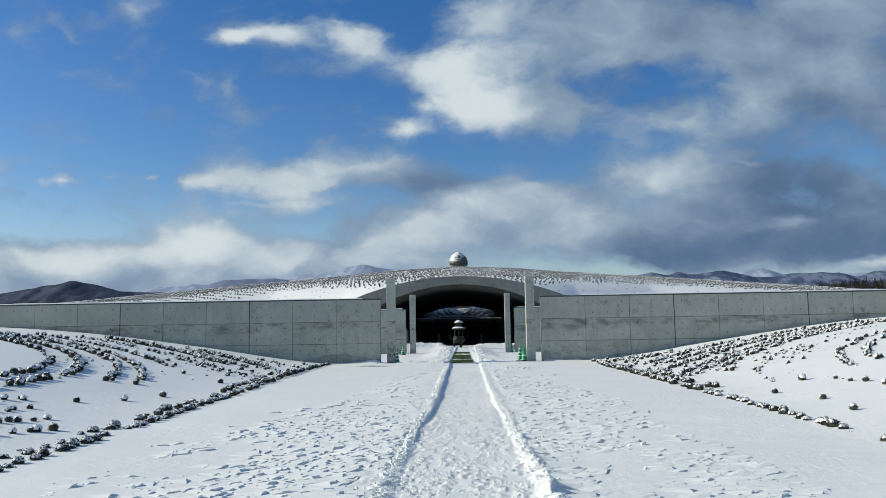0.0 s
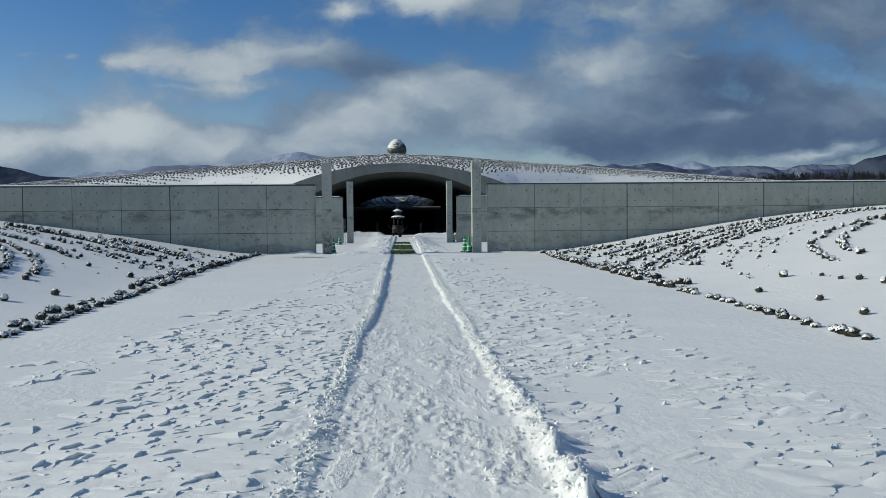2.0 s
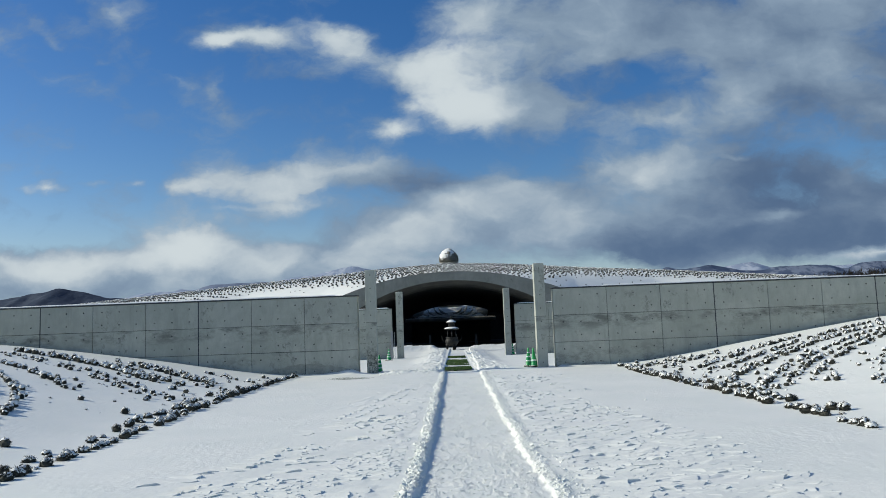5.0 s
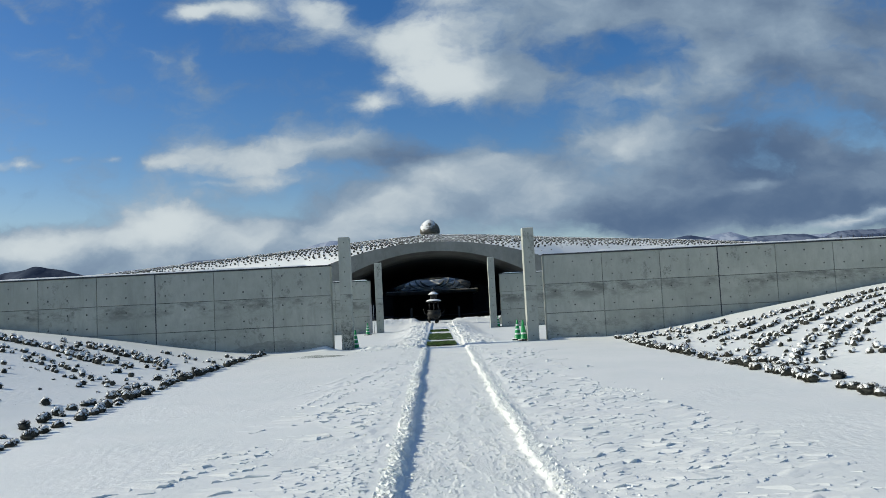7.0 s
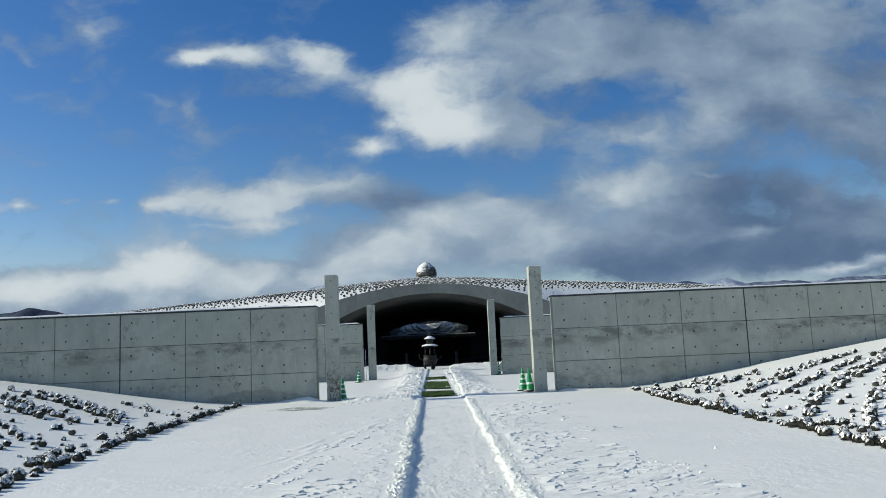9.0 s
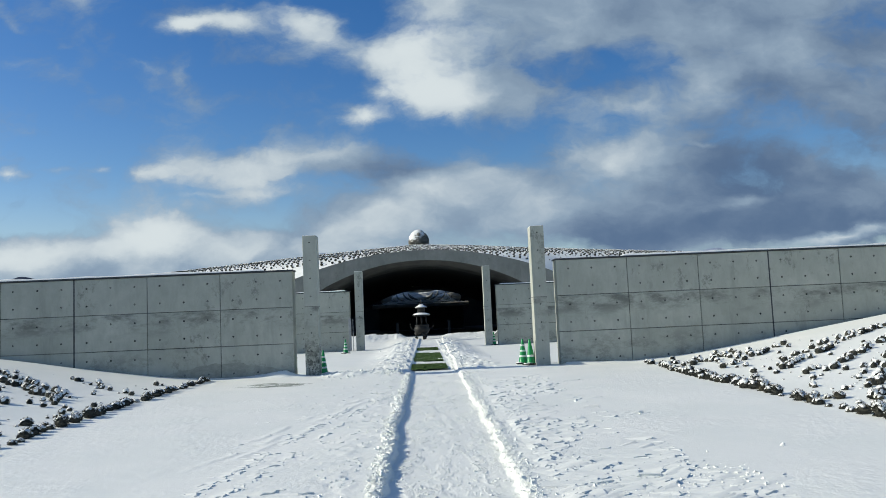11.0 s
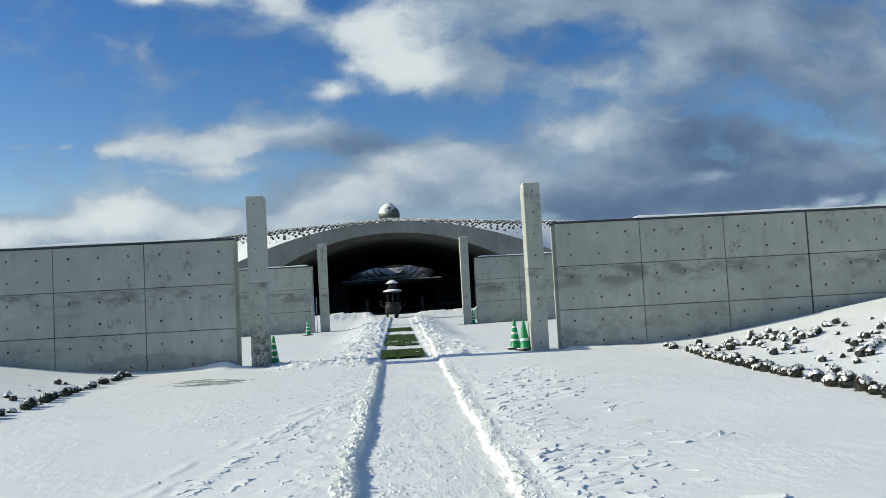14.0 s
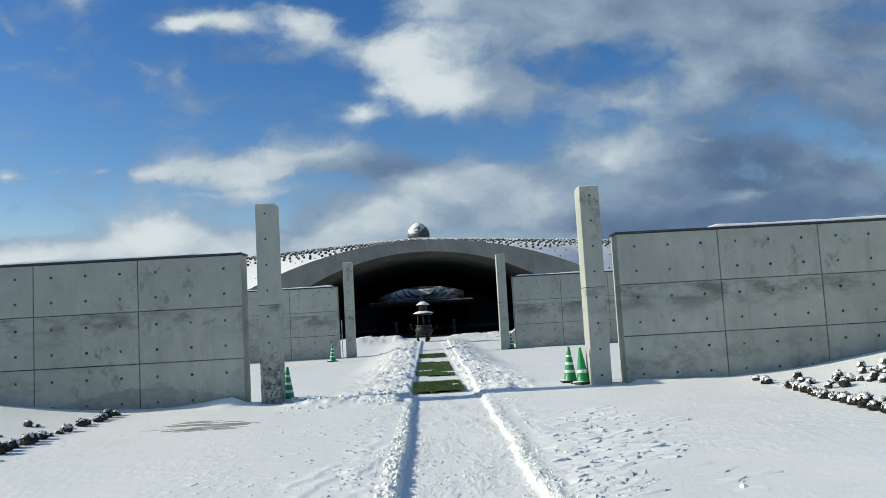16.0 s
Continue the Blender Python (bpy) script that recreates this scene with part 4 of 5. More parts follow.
def wall(name, x_end, direction, y0, z0, count, label, snow_from):
    """A formwork wall running from x_end towards +x or -x, its face at y0, three courses high."""
    top = z0 + 3 * PH
    far = x_end + direction * count * PW
    lo, hi = min(x_end, far), max(x_end, far)
    core = tagged(part(name, box(bmesh.new(), lo + 0.004, hi - 0.004, y0 + 0.030, y0 + WALL_T, z0 - 0.9, top - 0.004, 0.004), CONCRETE), label, "wall", kind="structure")
    part("joint_backing", box(bmesh.new(), lo + 0.012, hi - 0.012, y0 + 0.020, y0 + 0.029, z0 - 0.3, top - 0.012), JOINT, core, "dirty recessed formwork joints")
    for c in range(count):
        for r in range(3):
            ob = new("panel", PANEL)
            ob.parent = core
            ob.location = (min(x_end + direction * c * PW, x_end + direction * (c + 1) * PW), y0, z0 + r * PH)
    # a wider movement joint at every third panel
    for c in range(3, count, 3):
        x = x_end + direction * c * PW
        part("movement_joint", box(bmesh.new(), x - 0.017, x + 0.017, y0 - 0.002, y0 + 0.03, z0 - 0.3, top - 0.002), COPING, core, "black sealant joint")
    cap = box(bmesh.new(), lo - 0.02, hi + 0.02, y0 - 0.025, y0 + WALL_T + 0.025, top, top + 0.035, 0.004)
    part("coping", cap, COPING, core, "dark metal coping")
    # snow lying on the coping
    bm = bmesh.new()
    n = int(count * PW / 0.12)
    rows = []
    a, b = (snow_from, far) if direction > 0 else (far, snow_from)
    for k in range(n + 1):
        x = a + (b - a) * k / n
        t = 0.045 + 0.035 * noise.noise((x * 0.7, y0, 2.0)) + 0.012 * noise.noise((x * 4, y0, 7.0))
        if k in (0, n):
            t = 0.004
        prof = [(-0.015, 0.0), (-0.01, 0.7), (0.05, 1.0), (WALL_T - 0.05, 1.0), (WALL_T + 0.01, 0.7), (WALL_T + 0.015, 0.0)]
        rows.append([bm.verts.new((x, y0 + p, top + 0.036 + max(t, 0.004) * q)) for p, q in prof])
    for p, q in zip(rows, rows[1:]):
        for k in range(len(p) - 1):
            bm.faces.new((p[k], q[k], q[k + 1], p[k + 1]))
    tagged(part("snow_strip", bm, CAPSNOW, None, "", True), "thin strip of snow lying along a wall's coping", "snow", "snow on walls")
    return core


wall("wall_west", -3.30, -1, 0.0, 0.0, 18, "tall formed-concrete wall with tie holes, stained", -4.0)
wall("wall_east", 3.30, 1, 0.0, 0.0, 18, "tall formed-concrete wall with tie holes, pale grey", 5.0)
WALL2_Y = 16.2
wall("wall_court_west", -3.47, -1, WALL2_Y, 0.10, 8, "inner formed-concrete wall beside the vault approach", -3.6)
wall("wall_court_east", 3.18, 1, WALL2_Y, 0.12, 8, "inner formed-concrete wall beside the vault approach", 3.3)


# ---- pillars ----
def pillar(x0, x1, y0, z0, z1, label, foot=CONCRETE):
    root = tagged(new("pillar"), label, "pillar", "concrete gate pillars")
    root.location = ((x0 + x1) / 2, y0, z0)
    w, h = (x1 - x0) / 2, z1 - z0
    joint = 1.79 + 0.006 * y0 - z0
    for lo, hi, mat in ((-0.4, joint - 0.005, foot), (joint + 0.005, h, CONCRETE)):
        part("shaft", box(bmesh.new(), -w, w, 0, WALL_T, lo, hi, 0.008), mat, root)
    part("joint", box(bmesh.new(), -w + 0.006, w - 0.006, 0.006, WALL_T - 0.006, joint - 0.02, joint + 0.02), JOINT, root)
    z = 0.22
    while z < h - 0.1:
        # a black disc on the face stands for the shaded hole
        part("tie_hole", lathe(bmesh.new(), [(0.017, 0), (0.018, 0.003), (0.013, 0.004), (0.010, 0.001)], 10), RUBBER_AND_HOLE_SHADE, root, "tie hole drawn as a black disc of painted shade")
        hole = root.children[-1]
        hole.matrix_local = pose(0.0, 0.0, z, 90, 0, 0)
        z += 0.45
    part("snow_cap", box(bmesh.new(), -w + 0.01, w - 0.01, 0.01, WALL_T - 0.01, h, h + 0.012, 0.005), CAPSNOW, root, "thin snow on top")
    return root


pillar(-3.02, -2.68, -0.06, 0.02, 3.56, "square concrete gate pillar with tie holes and dark stains near its foot", WEATHERED)
pillar(2.69, 3.035, -0.06, 0.04, 3.575, "square concrete gate pillar with a sunlit side face")
pillar(-3.22, -2.87, WALL2_Y - 0.02, 0.10, 3.70, "square concrete pillar before the vault")
pillar(2.60, 2.93, WALL2_Y - 0.02, 0.14, 3.71, "square concrete pillar before the vault")


# ---- the vault ----
def arc_points(radius, crest, half, n=48):
    return [(ARCH_X + d, crest - (radius - math.sqrt(max(radius**2 - d * d, 0)))) for d in np.linspace(-half, half, n + 1)]


def build_vault():
    root = tagged(new("vault"), "low concrete barrel vault let into the snowy mound", "vault", kind="structure")
    n = 48
    inner = arc_points(13.6, 5.33, 9.3, n)
    lip = arc_points(13.3, 5.10, 9.15, n)
    outer = [(ARCH_X + d, float(outer_arc(np.array(ARCH_X + d)))) for d in np.linspace(-13.0, 13.0, n + 1)]
    verts, faces = [], []

    def strip(pa, ya, pb, yb):
        k = len(verts)
        verts.extend((x, ya, z) for x, z in pa)
        verts.extend((x, yb, z) for x, z in pb)
        m = len(pa)
        faces.extend((k + i, k + i + 1, k + m + i + 1, k + m + i) for i in range(m - 1))

    low = [(x, max(z, -0.5)) for x, z in outer]
    strip(low, FACE_Y, inner, FACE_Y)
    strip(low, FACE_Y + 0.5, low, FACE_Y)
    mesh_object("face", verts, faces, VAULT, root)
    verts, faces = [], []
    # chamfer and mouth soffit get the half-dark colour, a painted falloff of light
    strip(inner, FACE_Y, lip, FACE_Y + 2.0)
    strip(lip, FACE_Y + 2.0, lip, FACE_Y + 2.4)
    mesh_object("chamfer", verts, faces, SOFFIT_SHADE, root, True)
    verts, faces = [], []
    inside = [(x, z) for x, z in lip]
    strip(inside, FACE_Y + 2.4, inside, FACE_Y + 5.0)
    mesh_object("mouth_soffit", verts, faces, SOFFIT_SHADE, root, True)
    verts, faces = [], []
    # from here inward the darkness is in the colour
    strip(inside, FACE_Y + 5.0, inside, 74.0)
    mesh_object("soffit", verts, faces, TUNNEL_SHADE, root, True)
    # spandrels down to the ground beyond the springing
    for s in (-1, 1):
        bm = bmesh.new()
        x0, x1 = sorted((ARCH_X + s * 9.3, ARCH_X + s * 13.0))
        box(bm, x0, x1, FACE_Y + 0.004, FACE_Y + 0.5, -1.0, 2.0)
        part("abutment", bm, VAULT, root)
        x0, x1 = sorted((ARCH_X + s * 9.1, ARCH_X + s * 9.6))
        part("side_wall", box(bmesh.new(), x0, x1, FACE_Y + 0.6, 74.0, -1.0, 1.6), TUNNEL_SHADE, root)
    return root


build_vault()


def build_rotunda():
    root = tagged(new("rotunda"), "round concrete chamber open to the sky, shade painted into its colour", "chamber", kind="structure")
    bm = bmesh.new()
    seg, cx, cy = 64, -0.8, 86.0
    prof = [(25.0, -0.5), (25.0, 5.0), (12.3, 9.6), (12.1, 10.3)]
    rings = [[bm.verts.new((cx + r * math.cos(2 * math.pi * k / seg), cy + r * math.sin(2 * math.pi * k / seg), z)) for k in range(seg)] for r, z in prof]
    for p, q in zip(rings, rings[1:]):
        for k in range(seg):
            m = (k + 0.5) / seg * 2 * math.pi
            if p is rings[0] and math.sin(m) < 0 and abs(25 * math.cos(m)) < 9.2:
                continue
            bm.faces.new((p[k], p[(k + 1) % seg], q[(k + 1) % seg], q[k]))
    # shell and floor coloured near black for the unlit chamber
    part("shell", bm, TUNNEL_SHADE, root)
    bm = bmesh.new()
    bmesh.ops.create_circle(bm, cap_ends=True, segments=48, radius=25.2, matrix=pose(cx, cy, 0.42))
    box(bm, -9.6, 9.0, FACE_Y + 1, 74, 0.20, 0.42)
    part("paving", bm, TUNNEL_SHADE, root)
    return root


build_rotunda()


# ---- the statue ----
def build_statue():
    cx, cy, z0 = -0.75, 86.0, 3.62
    base = tagged(new("statue_plinth"), "stone plinth under the seated statue, its block in painted shade", "plinth")
    part("slab", box(bmesh.new(), cx - 6.0, cx + 5.95, 78.4, 93.0, 3.15, z0, 0.08), STONE, base)
    # block takes the near-black interior colour, shade painted on
    part("block", box(bmesh.new(), cx - 5.2, cx + 5.2, 79.4, 92.0, 0.4, 3.15, 0.05), TUNNEL_SHADE, base)
    bm = bmesh.new()
    # crossed legs and lap
    lathe(bm, [(4.6, 0), (4.95, 0.35), (4.9, 0.8), (4.4, 1.25), (3.4, 1.55), (1.5, 1.7)], 40, (cx, cy - 2.6, z0), (1, 0.9))
    for s in (-1, 1):
        bmesh.ops.create_uvsphere(bm, u_segments=24, v_segments=12, radius=1, matrix=Matrix.LocRotScale((cx + s * 3.3, cy - 3.2, z0 + 0.85), Euler((0, s * 0.12, s * 0.35)), (1.75, 2.6, 0.80)))
        # sleeves falling over the knees
        tube(bm, [(cx + s * 3.2, cy - 1.0, z0 + 4.6), (cx + s * 3.5, cy - 2.2, z0 + 2.8), (cx + s * 2.6, cy - 4.6, z0 + 1.7), (cx + s * 0.9, cy - 5.4, z0 + 1.5)], [0.9, 1.0, 0.7, 0.42], 14)
        # folds of the robe
        for k in range(5):
            x = cx + s * (0.6 + 0.75 * k)
            tube(bm, [(x - s * 0.5, cy - 6.6 + 0.15 * k, z0 + 0.35), (x, cy - 6.2 + 0.2 * k, z0 + 0.95), (x + s * 0.9, cy - 5.2, z0 + 1.35 - 0.05 * k)], [0.10, 0.14, 0.08], 8)
    bmesh.ops.create_uvsphere(bm, u_segments=20, v_segments=10, radius=1, matrix=Matrix.LocRotScale((cx, cy - 5.5, z0 + 1.55), None, (1.3, 0.55, 0.28)))
    lap = [(4.85, 0.10), (5.02, 0.40), (4.97, 0.82), (4.45, 1.30), (3.9, 1.62), (3.3, 1.80), (2.4, 1.90)]

    def on_lap(x, h, out):
        r = float(np.interp(h, [q[1] for q in lap], [q[0] for q in lap])) + out
        a = math.acos(max(-0.98, min(0.98, x / r)))
        return (cx + r * math.cos(a), cy - 2.6 - 0.9 * r * math.sin(a), z0 + h + 0.7 * out)

    # hanging folds of the robe, proud of the snow
    for s in (-1, 1):
        for x0, h0, x1, h1, x2, h2, w in ((0.35, 0.45, 0.9, 0.75, 1.55, 1.25, 0.13), (1.1, 0.35, 1.7, 0.80, 2.2, 1.42, 0.10), (2.0, 0.30, 2.7, 0.70, 3.0, 1.25, 0.09), (2.9, 0.25, 3.5, 0.55, 3.7, 1.0, 0.10)):
            pts = []
            for k in range(9):
                t = k / 8
                f = ((1 - t) ** 2, 2 * t * (1 - t), t * t)
                pts.append(on_lap(s * (f[0] * x0 + f[1] * (x1 + 0.35) + f[2] * x2), f[0] * h0 + f[1] * h1 * 0.8 + f[2] * h2, 0.10))
            tube(bm, pts, [w * (0.25 + 0.9 * math.sin(math.pi * (k + 0.5) / 9)) for k in range(9)], 8)
    bmesh.ops.create_uvsphere(bm, u_segments=24, v_segments=12, radius=1, matrix=Matrix.LocRotScale((cx - 0.1, cy - 5.9, z0 + 1.72), None, (1.75, 0.5, 0.24)))
    # trunk, neck and head
    lathe(bm, [(3.0, 0.8), (2.9, 2.4), (3.2, 4.0), (3.1, 5.0), (2.0, 5.9), (0.95, 6.3), (0.9, 6.8), (1.18, 7.1), (1.29, 7.6), (1.31, 8.1)], 40, (cx, cy, z0), (1, 0.72))
    # rings of curls up the crown
    hz = z0 - 0.40
    prof = []
    for k in range(12):
        z = 8.5 + 0.125 * k
        f = min(1.0, k / 11)
        r = 1.32 * math.sqrt(max(1 - (f * 0.86) ** 2.6, 0.02)) if k < 12 else 0.2
        prof += [(r * 0.97, z), (r, z + 0.05), (r * 0.99, z + 0.10)]
    prof += [(0.74, 9.98), (0.64, 10.10), (0.45, 10.22), (0.05, 10.28)]
    lathe(bm, prof, 48, (cx, cy, hz))
    bmesh.ops.create_uvsphere(bm, u_segments=12, v_segments=8, radius=0.24, matrix=pose(cx + 0.05, cy - 1.22, hz + 9.62))
    for k in range(11):
        for j in range(44):
            a = 2 * math.pi * (j + 0.5 * (k % 2)) / 44
            f = k / 11
            r = 1.32 * math.sqrt(max(1 - (f * 0.86) ** 2.6, 0.02)) + 0.02
            bmesh.ops.create_cube(bm, size=0.10, matrix=pose(cx + r * math.cos(a), cy + r * math.sin(a), hz + 8.57 + 0.125 * k, 0, 0, math.degrees(a)))
    statue = part("seated_statue", bm, STONE, None, "", True)
    tagged(statue, "colossal grey stone seated statue with its crown above the mound", "statue")
    # snow on crown and lap
    bm = bmesh.new()
    hood = [(1.40, 8.75), (1.39, 8.95), (1.37, 9.15), (1.33, 9.35), (1.26, 9.55), (1.15, 9.75), (1.00, 9.95), (0.82, 10.12), (0.62, 10.27), (0.40, 10.38), (0.18, 10.44), (0.02, 10.46)]
    lathe(bm, hood, 40, (cx, cy, hz))
    bmesh.ops.subdivide_edges(bm, edges=bm.edges, cuts=2, use_grid_fill=True)
    lean = Vector((-0.35, -0.50, 0.80)).normalized()
    bare = []
    for f in bm.faces:
        d = (f.calc_center_median() - Vector((cx, cy, hz + 8.9))).normalized()
        if d.dot(lean) < 0.72 + 0.35 * noise.noise(d * 2.4 + Vector((3, 1, 0))) + 0.32 * noise.noise(d * 7) + 0.25 * noise.noise(d * 16):
            bare.append(f)
    bmesh.ops.delete(bm, geom=bare, context="FACES")
    tagged(part("snow_patch", bm, CAPSNOW, None, "", True), "snow lying on the statue's crown", "snow", "snow on the statue")
    prof = [(4.85, 0.10), (5.02, 0.40), (4.97, 0.82), (4.45, 1.30), (3.9, 1.62), (3.3, 1.80), (2.4, 1.90), (1.4, 1.94)]
    bm, rows, n = bmesh.new(), [], 72
    fine = []
    for (r0, h0), (r1, h1) in zip(prof, prof[1:]):
        fine += [(r0 + (r1 - r0) * k / 3, h0 + (h1 - h0) * k / 3) for k in range(3)]
    for r, h in fine:
        row = []
        for k in range(n + 1):
            a = math.radians(178 + 184 * k / n)
            q = math.hypot(0.62 * r * math.cos(a), 2.3 * (1.95 - h))
            fold = math.sin(4.6 * q + 1.6 * noise.noise((2 * math.cos(a), h, 3.3))) + 0.9 * noise.noise((5 * math.cos(a), 2.0 * h, 4.4))
            out = 0.015 + 0.085 * fold
            row.append(bm.verts.new((cx + (r + out) * math.cos(a), cy - 2.6 + 0.9 * (r + out) * math.sin(a), z0 + h + 0.7 * out)))
        rows.append(row)
    for p, q in zip(rows, rows[1:]):
        for k in range(n):
            bm.faces.new((p[k], p[k + 1], q[k + 1], q[k]))
    tagged(part("snow_patch", bm, CAPSNOW, None, "", True), "snow caught in the folds of the statue's lap", "snow", "snow on the statue")
    tagged(part("snow_ledge", box(bmesh.new(), cx - 5.9, cx + 5.85, 78.5, 80.6, z0, z0 + 0.06, 0.02), CAPSNOW), "snow along the plinth's front edge", "snow", "snow on the statue")


build_statue()


# ---- incense burner ----
def build_burner():
    root = tagged(new("incense_burner"), "dark bronze incense burner with two snowy tiered roofs on three legs", "incense burner")
    root.location = (-0.32, 24.6, 0.28)
    part("bowl", lathe(bmesh.new(), [(0.20, 0.36), (0.36, 0.44), (0.43, 0.58), (0.42, 0.70), (0.36, 0.78), (0.40, 0.84), (0.40, 0.88)], 32), BRONZE, root, "round bronze bowl", True)
    for k in range(3):
        a = math.radians(-90 + 120 * k + 20)
        pts = [(r * math.cos(a), r * math.sin(a), z) for r, z in ((0.20, 0.50), (0.34, 0.36), (0.33, 0.20), (0.27, 0.10), (0.33, 0.0))]
        part("leg", tube(bmesh.new(), pts, [0.10, 0.12, 0.085, 0.065, 0.085], 12), BRONZE, root, "curved paw leg", True)
    for s in (-1, 1):
        pts = [(s * r, 0, z) for r, z in ((0.40, 0.66), (0.55, 0.68), (0.63, 0.80), (0.62, 0.95))]
        part("handle", tube(bmesh.new(), pts, [0.04, 0.035, 0.035, 0.045], 10), BRONZE, root, "upswept handle", True)
    for k in range(6):
        a = math.radians(30 + 60 * k)
        part("column", tube(bmesh.new(), [(0.31 * math.cos(a), 0.31 * math.sin(a), 0.86), (0.29 * math.cos(a), 0.29 * math.sin(a), 1.36)], 0.042, 10), BRONZE, root, "", True)
    lower = part("lower_roof", lathe(bmesh.new(), [(0.27, 1.34), (0.45, 1.38), (0.47, 1.42), (0.36, 1.47), (0.22, 1.53)], 32), BRONZE, root, "wide round roof", True)
    part("snow", lathe(bmesh.new(), [(0.48, 1.425), (0.47, 1.45), (0.37, 1.50), (0.22, 1.545)], 32), CAPSNOW, lower, "snow on the roof", True)
    for k in range(20):
        a = 2 * math.pi * k / 20
        part("eave_tile", tube(bmesh.new(), [(0.38 * math.cos(a), 0.38 * math.sin(a), 1.395), (0.495 * math.cos(a), 0.495 * math.sin(a), 1.385)], 0.02, 6), BRONZE, lower)
    part("lantern_body", lathe(bmesh.new(), [(0.21, 1.52), (0.20, 1.76), (0.23, 1.80)], 24), BRONZE, root, "", True)
    upper = part("upper_roof", lathe(bmesh.new(), [(0.20, 1.78), (0.31, 1.80), (0.32, 1.83), (0.21, 1.89), (0.10, 1.99), (0.06, 2.04)], 32), BRONZE, root, "", True)
    part("snow", lathe(bmesh.new(), [(0.328, 1.835), (0.32, 1.852), (0.22, 1.915), (0.11, 2.00)], 32), CAPSNOW, upper, "snow on the roof", True)
    part("finial", lathe(bmesh.new(), [(0.055, 2.00), (0.035, 2.08), (0.06, 2.13), (0.05, 2.18), (0.012, 2.30)], 16), BRONZE, root, "pointed finial", True)


build_burner()
for x in (-2.1, 1.5):
    post = tagged(new("marker_post"), "short square stone post inside the dark vault", "post", "posts inside the vault")
    post.location = (x, 36.0, 0.42)
    # posts carry the same painted interior shade
    part("shaft", box(bmesh.new(), -0.09, 0.09, -0.09, 0.09, 0, 0.86, 0.012), TUNNEL_SHADE, post)
    part("cap", box(bmesh.new(), -0.11, 0.11, -0.11, 0.11, 0.86, 0.92, 0.012), TUNNEL_SHADE, post)


# ---- traffic cones ----
def build_cone(bands):
    root = tagged(new("traffic_cone"), "green plastic traffic cone with white bands standing in snow", "traffic cone", "green traffic cones")
    base = part("base", box(bmesh.new(), -0.18, 0.18, -0.18, 0.18, 0, 0.05, 0.014), RUBBER_AND_HOLE_SHADE, root, "black rubber base")
    rad = lambda z: 0.130 - (0.130 - 0.024) * (z - 0.035) / 0.665
    part("body", lathe(bmesh.new(), [(0.145, 0.03), (rad(0.04), 0.045)] + [(rad(z), z) for z in (0.2, 0.4, 0.6)] + [(0.024, 0.695), (0.018, 0.70)], 24), GREEN, root, "bright green cone", True)
    for a, b in bands:
        part("band", lathe(bmesh.new(), [(rad(a) + 0.001, a), (rad(a) + 0.003, a + 0.003), (rad(b) + 0.003, b - 0.003), (rad(b) + 0.001, b)], 24), WHITE, root, "white reflective band", True)
    part("snow", lathe(bmesh.new(), [(0.155, 0.052), (0.15, 0.062), (0.135, 0.068), (0.11, 0.07)], 16, (-0.045, 0.03, 0)), CAPSNOW, root, "snow over the base", True)
    return root


def ground_at(x, y):
    return float(lie(x, y))


striped = build_cone(((0.20, 0.25), (0.35, 0.40), (0.50, 0.545)))
plain = build_cone(((0.22, 0.28),))
tagged(plain, "green plastic traffic cone with one white band beside a pillar")
m = lambda x, y, turn, tip, size=0.93, sunk=0.01: pose(x, y, ground_at(x, y) - sunk, tip, 0, turn) @ Matrix.Diagonal((size, size, size, 1))
striped.matrix_basis = m(2.45, 0.75, 0, 0)
plain.matrix_basis = m(2.60, 0.30, 25, -4)
for spot in ((-2.66, 0.52, 10, 5, 0.96, 0.04), (-2.80, 0.85, 40, 0, 0.86, 0.06), (-3.50, 14.2, 30, 0, 0.92), (2.98, 16.3, 15, 0, 0.92)):
    copy_thing(striped, m(*spot))


